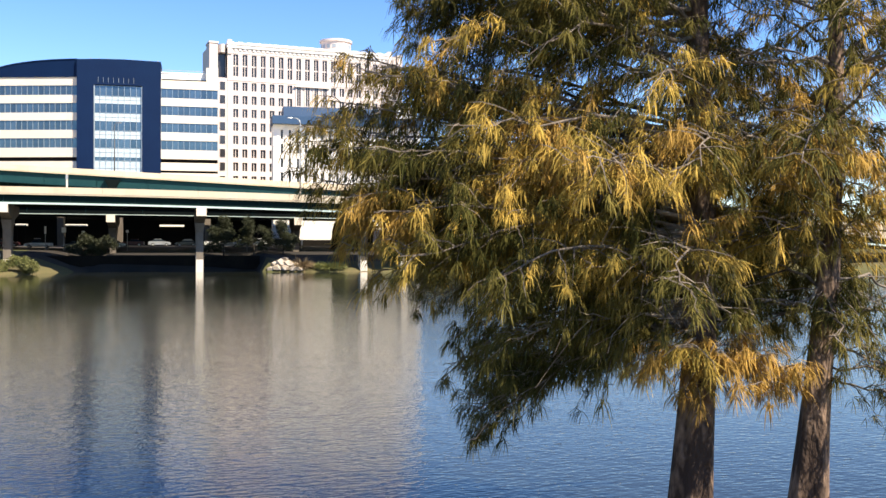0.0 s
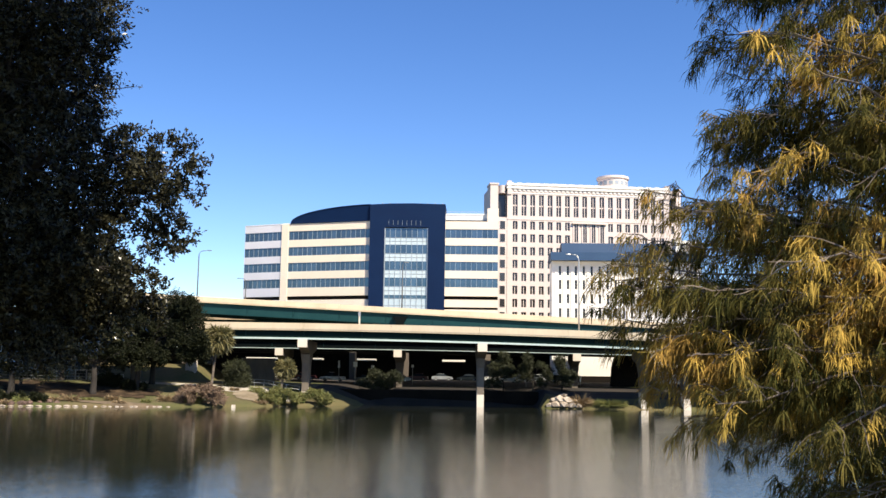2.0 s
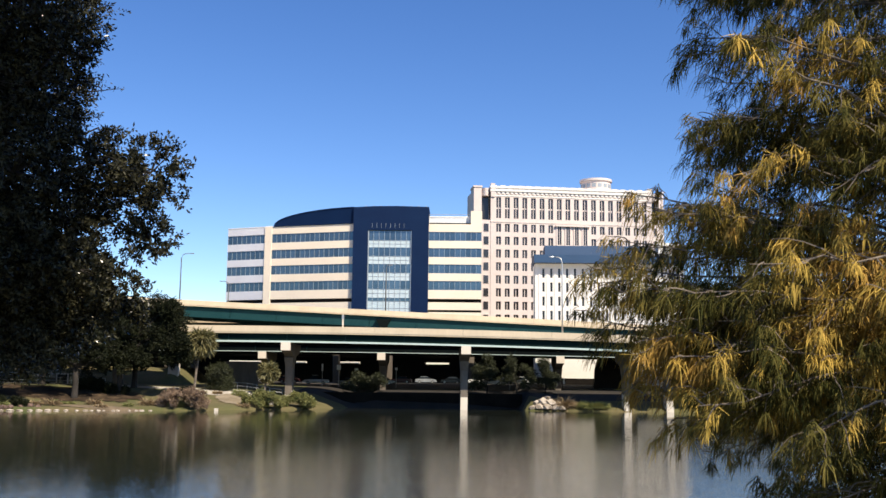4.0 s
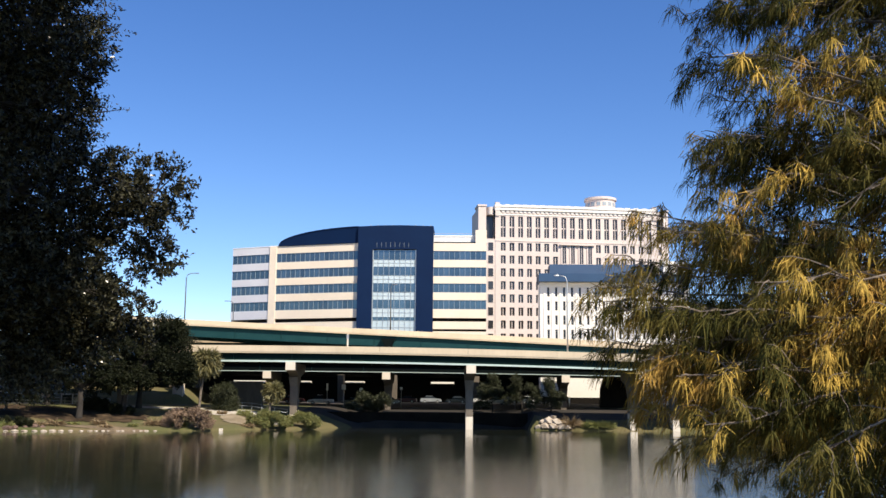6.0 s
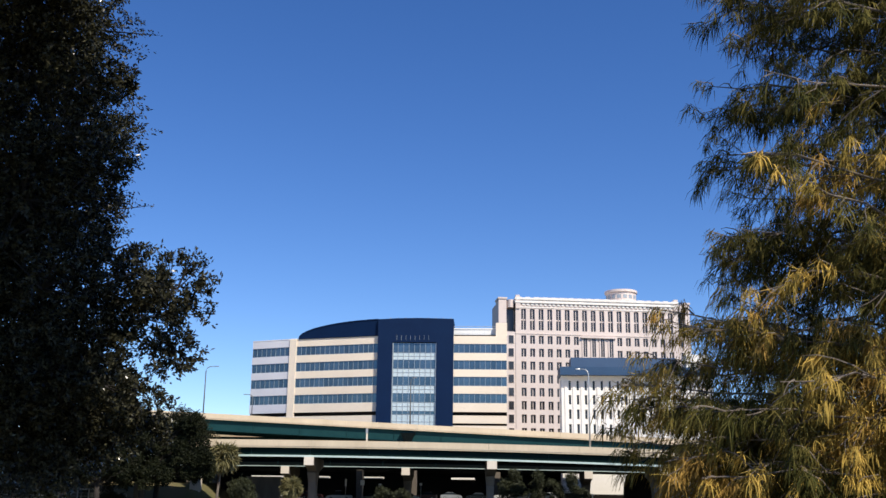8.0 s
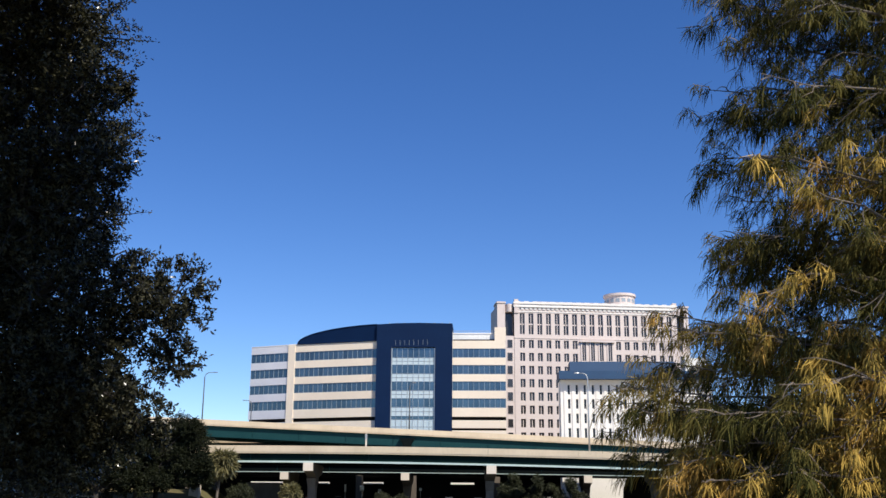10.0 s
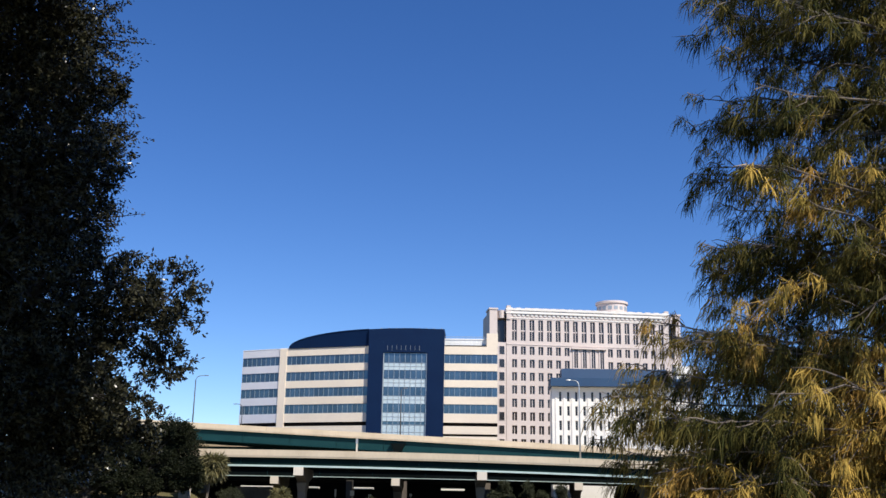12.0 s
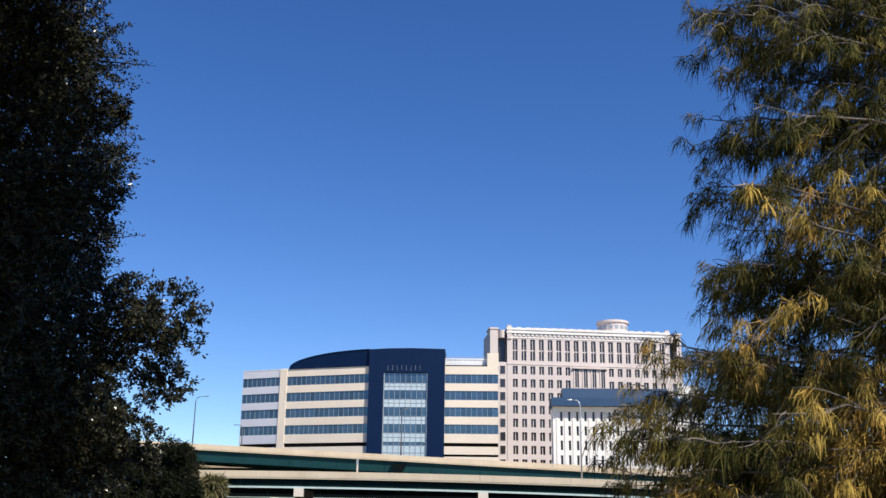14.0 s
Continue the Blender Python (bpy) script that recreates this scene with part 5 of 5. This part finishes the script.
for k, (x, y, wide, top) in enumerate(far_trees):
    rng = np.random.default_rng(40 + k)
    clumps = []
    for i in range(36 if y < 180 and x < 0 else 24 if wide > 6 else 15 if wide > 3 else 9):
        a, r = rng.uniform(0, 2 * math.pi), wide * math.sqrt(rng.uniform(0, 1)) * 0.85
        dome = math.sqrt(max(0.05, 1 - (r / wide) ** 2))
        u = max(0.1, rng.uniform(0, 1) ** 0.55)
        clumps.append((x + r * math.cos(a), y + r * math.sin(a) * 0.8, (3.4 if wide < 6 else 4.7 if y < 156 else 6.6) + (top - (4.6 if wide < 6 else 7.2)) * dome * u, rng.uniform(1.4, 2.3) * (0.55 if wide < 6 else 1)))
    oak(x, y, float(ground_height(np.array(x), np.array(y))), 5.0 if wide > 6 else 2.0, 0.5 if wide > 6 else 0.14, clumps, 60 + k, "broad dark live oak on the far lake shore", 29 if y < 182 or wide < 6 else 9, (0.32 if -80 < x < 0 and y < 182 else 0.5) if wide > 6 else 0.26, (0.17 if -80 < x < 0 and y < 182 else 0.3) if wide > 6 else 0.13, (7 if -80 < x < 0 and y < 182 else 4) if wide > 6 else 12, FAR_LEAF if wide > 6 else HEDGE_LEAF, "oaks on the far shore")

rng = np.random.default_rng(77)
leaning = [(rng.uniform(-59.0, -47.0), rng.uniform(158.0, 165.5), rng.uniform(10.6, 17.2), rng.uniform(1.2, 1.9)) for _ in range(46)]
leaning += [(rng.uniform(-60.0, -48.2), rng.uniform(157.0, 161.5), rng.uniform(6.4, 10.2), rng.uniform(0.9, 1.4)) for _ in range(22)]
leaning += [(a, rng.uniform(157.5, 161.0), rng.uniform(7.6, 15.2 - 1.1 * (a + 47.5)), rng.uniform(1.0, 1.45)) for a in [-47.6 + 0.16 * i for i in range(22)]]
leaning = [(a, b, min(c, 18.2 - 0.10 * abs(a + 53.0) ** 1.6), r) for a, b, c, r in leaning]
oak(-55.5, 161.0, float(ground_height(np.array(-55.5), np.array(161.0))), 6.0, 0.45, leaning, 78, "high-crowned live oak beside the end of the viaduct", 36, 0.32, 0.17, 10, FAR_LEAF, "oaks on the far shore")


def palm(x, y, tall, spread, seed, label):
    rng = np.random.default_rng(seed)
    z = float(ground_height(np.array(x), np.array(y)))
    t = thing("palm_tree", pose(x, y, z), label, "palm", "cabbage palms")
    part("trunk", Shape().tube([(0, 0, -0.3), (0.3, 0, tall * 0.5), (0.8, 0, tall)], [0.24, 0.19, 0.2], 10), PALM_BARK, t)
    for i in range(84):
        a, up = rng.uniform(0, 2 * math.pi), rng.uniform(-1.3, 1.2)
        d = np.array([math.cos(a) * math.cos(up), math.sin(a) * math.cos(up), math.sin(up)])
        hub = np.array([0.8, 0, tall]) + d * spread * rng.uniform(0.22, 0.55)
        way = unit(np.repeat(d[None], 30, 0) + rng.normal(0, 0.6, (30, 3)))
        v, q = leaf_quads(np.repeat(hub[None], 30, 0), way, spread * 0.45, 0.17, rng, 0.3, 3)
        f = part("frond", strips("frond", PALM_LEAF, v, q), None, t)
        part("stalk", Shape().tube([(0.8, 0, tall), tuple(hub)], [0.04, 0.02], 4), PALM_LEAF, f)
    return t


palm(-44.2, 164.4, 8.7, 3.4, 3, "cabbage palm with a slim bare trunk by the viaduct")
palm(-33.9, 170.5, 4.6, 2.3, 4, "short cabbage palm in the shade of the viaduct")


def blade_clump(x, y, wide, high, count, mat, seed, label, name="bush"):
    rng = np.random.default_rng(seed)
    z = float(ground_height(np.array(x), np.array(y)))
    t = thing(name, pose(x, y, z), label, "bush", "shrubs on the far shore")
    a, r = rng.uniform(0, 2 * math.pi, count), np.sqrt(rng.uniform(0, 1, count)) * wide * 0.6
    p = np.stack([r * np.cos(a), r * np.sin(a) * 0.6, rng.uniform(0, 0.25, count) * high], -1)
    w = unit(np.stack([np.cos(a) * 0.7, np.sin(a) * 0.7, rng.uniform(0.5, 1.6, count)], -1) + rng.normal(0, 0.3, (count, 3)))
    v, q = leaf_quads(p, w, high * 0.9, 0.09, rng, 0.35, 3)
    part("grass_tuft", strips("grass_tuft", mat, v, q), None, t)
    return t


def leafy_bush(x, y, wide, high, mat, seed, label):
    rng = np.random.default_rng(seed)
    t = thing("bush", pose(x, y, float(ground_height(np.array(x), np.array(y)))), label, "bush", "shrubs on the far shore")
    wood = Shape()
    clumps = []
    for _ in range(30):
        a = rng.uniform(-1, 1)
        clumps.append((a * wide * 0.85, rng.uniform(-1, 1) * wide * 0.35, high * rng.uniform(0.05, 0.78) * math.sqrt(1 - a * a * 0.8), high * rng.uniform(0.14, 0.30)))
    crown = leafy_crown(clumps, rng, 60, 0.26, 0.11, 10, mat, wood)
    part("stem", wood, OAK_BARK, t)
    part("crown", crown, None, t)
    return t


leafy_bush(-42.9, 152.8, 4.5, 3.6, DRY_BUSH, 1, "dry brown brush at the water's edge")
# Two dark bushes added where the bank should lie in shade
leafy_bush(-66.5, 145.9, 3.6, 1.5, FAR_LEAF, 11, "dark bush added for the shade on the bank")
leafy_bush(-72.5, 144.6, 3.6, 1.6, FAR_LEAF, 13, "dark bush added for the shade on the bank")
leafy_bush(-60.5, 163.0, 3.0, 2.2, FAR_LEAF, 14, "dark undergrowth below the oaks")
leafy_bush(-41.6, 171.0, 1.7, 5.2, HEDGE_LEAF, 16, "dark undergrowth beside the palm")
# Dark hedges put in for the band of shade under the oaks
for k, (x, y, wide, high) in enumerate(((-56.0, 161.0, 2.4, 1.8), (-45.4, 164.0, 1.6, 1.6))):
    leafy_bush(x, y, wide, high, FAR_LEAF, 30 + k, "low dark hedge added for the shade below the oaks")
leafy_bush(-32.4, 162.4, 3.4, 3.1, GREEN_BUSH, 2, "round green bush at the water's edge")
leafy_bush(-27.4, 166.4, 3.0, 2.9, GREEN_BUSH, 3, "round green bush round the pier's foot")
blade_clump(22.6, 175.6, 4.2, 1.3, 1400, GREEN_BLADE, 4, "low green grass on the bank below the viaduct")
blade_clump(17.6, 175.4, 1.8, 2.0, 700, DRY_BLADE, 5, "dry reeds beside the concrete pier")


# ---- added dark backdrop in place of shade, and hedges behind the viaducts ----
backdrop = thing("parking_garage", pose(0, 248.0, 0), "near-black backdrop added for the shade behind the viaducts", "building")
part("back_wall", Shape().box(-140, 140, 10.6, 10.8, 4.0, 15.5), DARK, backdrop)
# Hidden slab that keeps the sun off the back wall
part("roof_slab", Shape().box(-140, 140, 3.0, 10.59, 15.1, 15.5), DARK, backdrop)
part("floor_slab", Shape().box(-140, 22, 8.0, 10.5, 11.0, 12.2), DARK, backdrop)
# White slabs added for bright slits, on near-black posts that stay hidden
for x, wide in ((-29.5, 6.6), (-55.0, 8.6), (-6.4, 5.8), (-41.0, 2.4)):
    port = thing("carport", pose(x, 253.0, 4.6), "white slab added for a bright slit behind the viaducts", "carport", "carports")
    part("roof", Shape().box(-wide / 2, wide / 2, 0, 2.5, 4.7, 5.15), WHITE_WALL, port)
    for dx in (-wide / 2 + 0.3, wide / 2 - 0.3):
        part("post", Shape().box(dx - 0.1, dx + 0.1, 0.2, 0.4, -0.4, 4.7), DARK, port)

# ---- far shore details ----

def stone(x, y, z, size, seed, label, group, mat=STONE):
    rng = np.random.default_rng(seed)
    bm = bmesh.new()
    bmesh.ops.create_icosphere(bm, subdivisions=2 if "flat" in label else 1, radius=size)
    for v in bm.verts:
        v.co *= 1 + (0.3 if "flat" in label else 0.55) * noise.noise(v.co / size * 1.3 + Vector((seed * 3.1, 0, 0)))
        v.co.z *= 0.34 if "flat" in label else 0.62
    me = bpy.data.meshes.new("stone")
    bm.to_mesh(me)
    bm.free()
    me.materials.append(mat)
    ob = new("stone", me)
    ob.matrix_world = pose(x, y, z, 0, 0, rng.uniform(0, 360))
    return tagged(ob, label, "stone", group)


for i in range(19):
    x = -78 + i * 1.12 + random.uniform(-0.1, 0.1)
    stone(x, float(far_shore(np.array(x))) + random.uniform(-0.1, 0.25), 0.05, random.uniform(0.34, 0.6), i, "flat pale edging stone at the waterline", "edging stones")
for i in range(11):
    x = -56.5 + i * 0.95 + random.uniform(-0.4, 0.4)
    stone(x, float(far_shore(np.array(x))) + random.uniform(-0.1, 0.3), 0.02, random.uniform(0.2, 0.42), 40 + i, "flat brown stone at the grassy waterline", "edging stones")
for i, (x, y, size, up) in enumerate(((13.4, 174.5, 0.9, 0.7), (14.7, 174.4, 1.0, 0.7), (16.1, 174.6, 0.9, 0.6), (17.3, 174.5, 0.7, 0.5), (12.3, 174.8, 0.7, 0.5), (14.0, 175.1, 0.9, 1.6),
                                      (15.4, 175.0, 0.9, 1.5), (16.7, 175.2, 0.7, 1.3), (13.0, 175.4, 0.7, 1.4), (14.7, 175.6, 0.7, 2.2))):
    stone(x, y, up, size * 1.1, 80 + i, "pale broken rock piled below the pier", "rocks under the viaduct")


for i in range(16):
    x = -75.0 + i * 0.85 + random.uniform(-0.3, 0.3)
    stone(x, float(far_shore(np.array(x))) + random.uniform(0.6, 2.4), random.uniform(0.35, 0.75), random.uniform(0.5, 0.95), 120 + i, "dark reddish-brown boulder on the shaded bank", "boulders below the oaks", BROWN_ROCK)


def railing(points, label, high=1.1, gap=2.0):
    t = thing("railing", pose(0, 0, 0), label, "railing", "park railings")
    ground_z = lambda p: float(ground_height(np.array(p[0]), np.array(p[1]))) + 0.05
    for a, c in zip(points, points[1:]):
        n = max(1, round(math.dist(a, c) / gap))
        line = [(a[0] + (c[0] - a[0]) * i / n, a[1] + (c[1] - a[1]) * i / n) for i in range(n + 1)]
        for p in line[:-1] if c != points[-1] else line:
            part("post", Shape().tube([(*p, ground_z(p) - 0.1), (*p, ground_z(p) + high)], [0.04, 0.04], 6), STEEL, t)
        for h in (high, high * 0.5):
            part("rail", Shape().tube([(*p, ground_z(p) + h) for p in line], [0.035] * len(line), 6), STEEL, t)
    return t


railing([(-41.0, 174.6), (-36.0, 175.0), (-31.5, 175.4)], "galvanised pipe railing beside the sandy path")
railing([(-100.0, 173.0), (-80.0, 173.5), (-62.0, 173.0)], "grey park railing under the oaks")
mooring = tagged(new("post", Shape().box(-0.25, 0.25, -0.25, 0.25, -0.8, 0.42).data("post", PALE_CONC)), "short white concrete post in the shallow water", "post")
mooring.location = (-37.2, 151.6, 0)

for i in range(22):
    x = -96 + i * 2.5 + random.uniform(-0.8, 0.8)
    y = float(far_shore(np.array(x))) + random.uniform(0.8, 4.5)
    blade_clump(x, y, random.uniform(0.8, 1.8), random.uniform(0.5, 1.3), 240, DRY_BLADE if i % 3 else GREEN_BLADE, 200 + i, "brown weedy tuft on the grassy shore" if i % 3 else "green weedy tuft on the grassy shore", "weed_tuft")

for i in range(7):
    x, y = random.uniform(-45, -34), random.uniform(158, 172)
    blade_clump(x, y + 1.5, random.uniform(0.7, 1.5), random.uniform(0.4, 0.9), 200, DRY_BLADE if i % 2 else GREEN_BLADE, 240 + i, "brown weedy tuft on the sandy bank" if i % 2 else "green weedy tuft on the sandy bank", "weed_tuft")
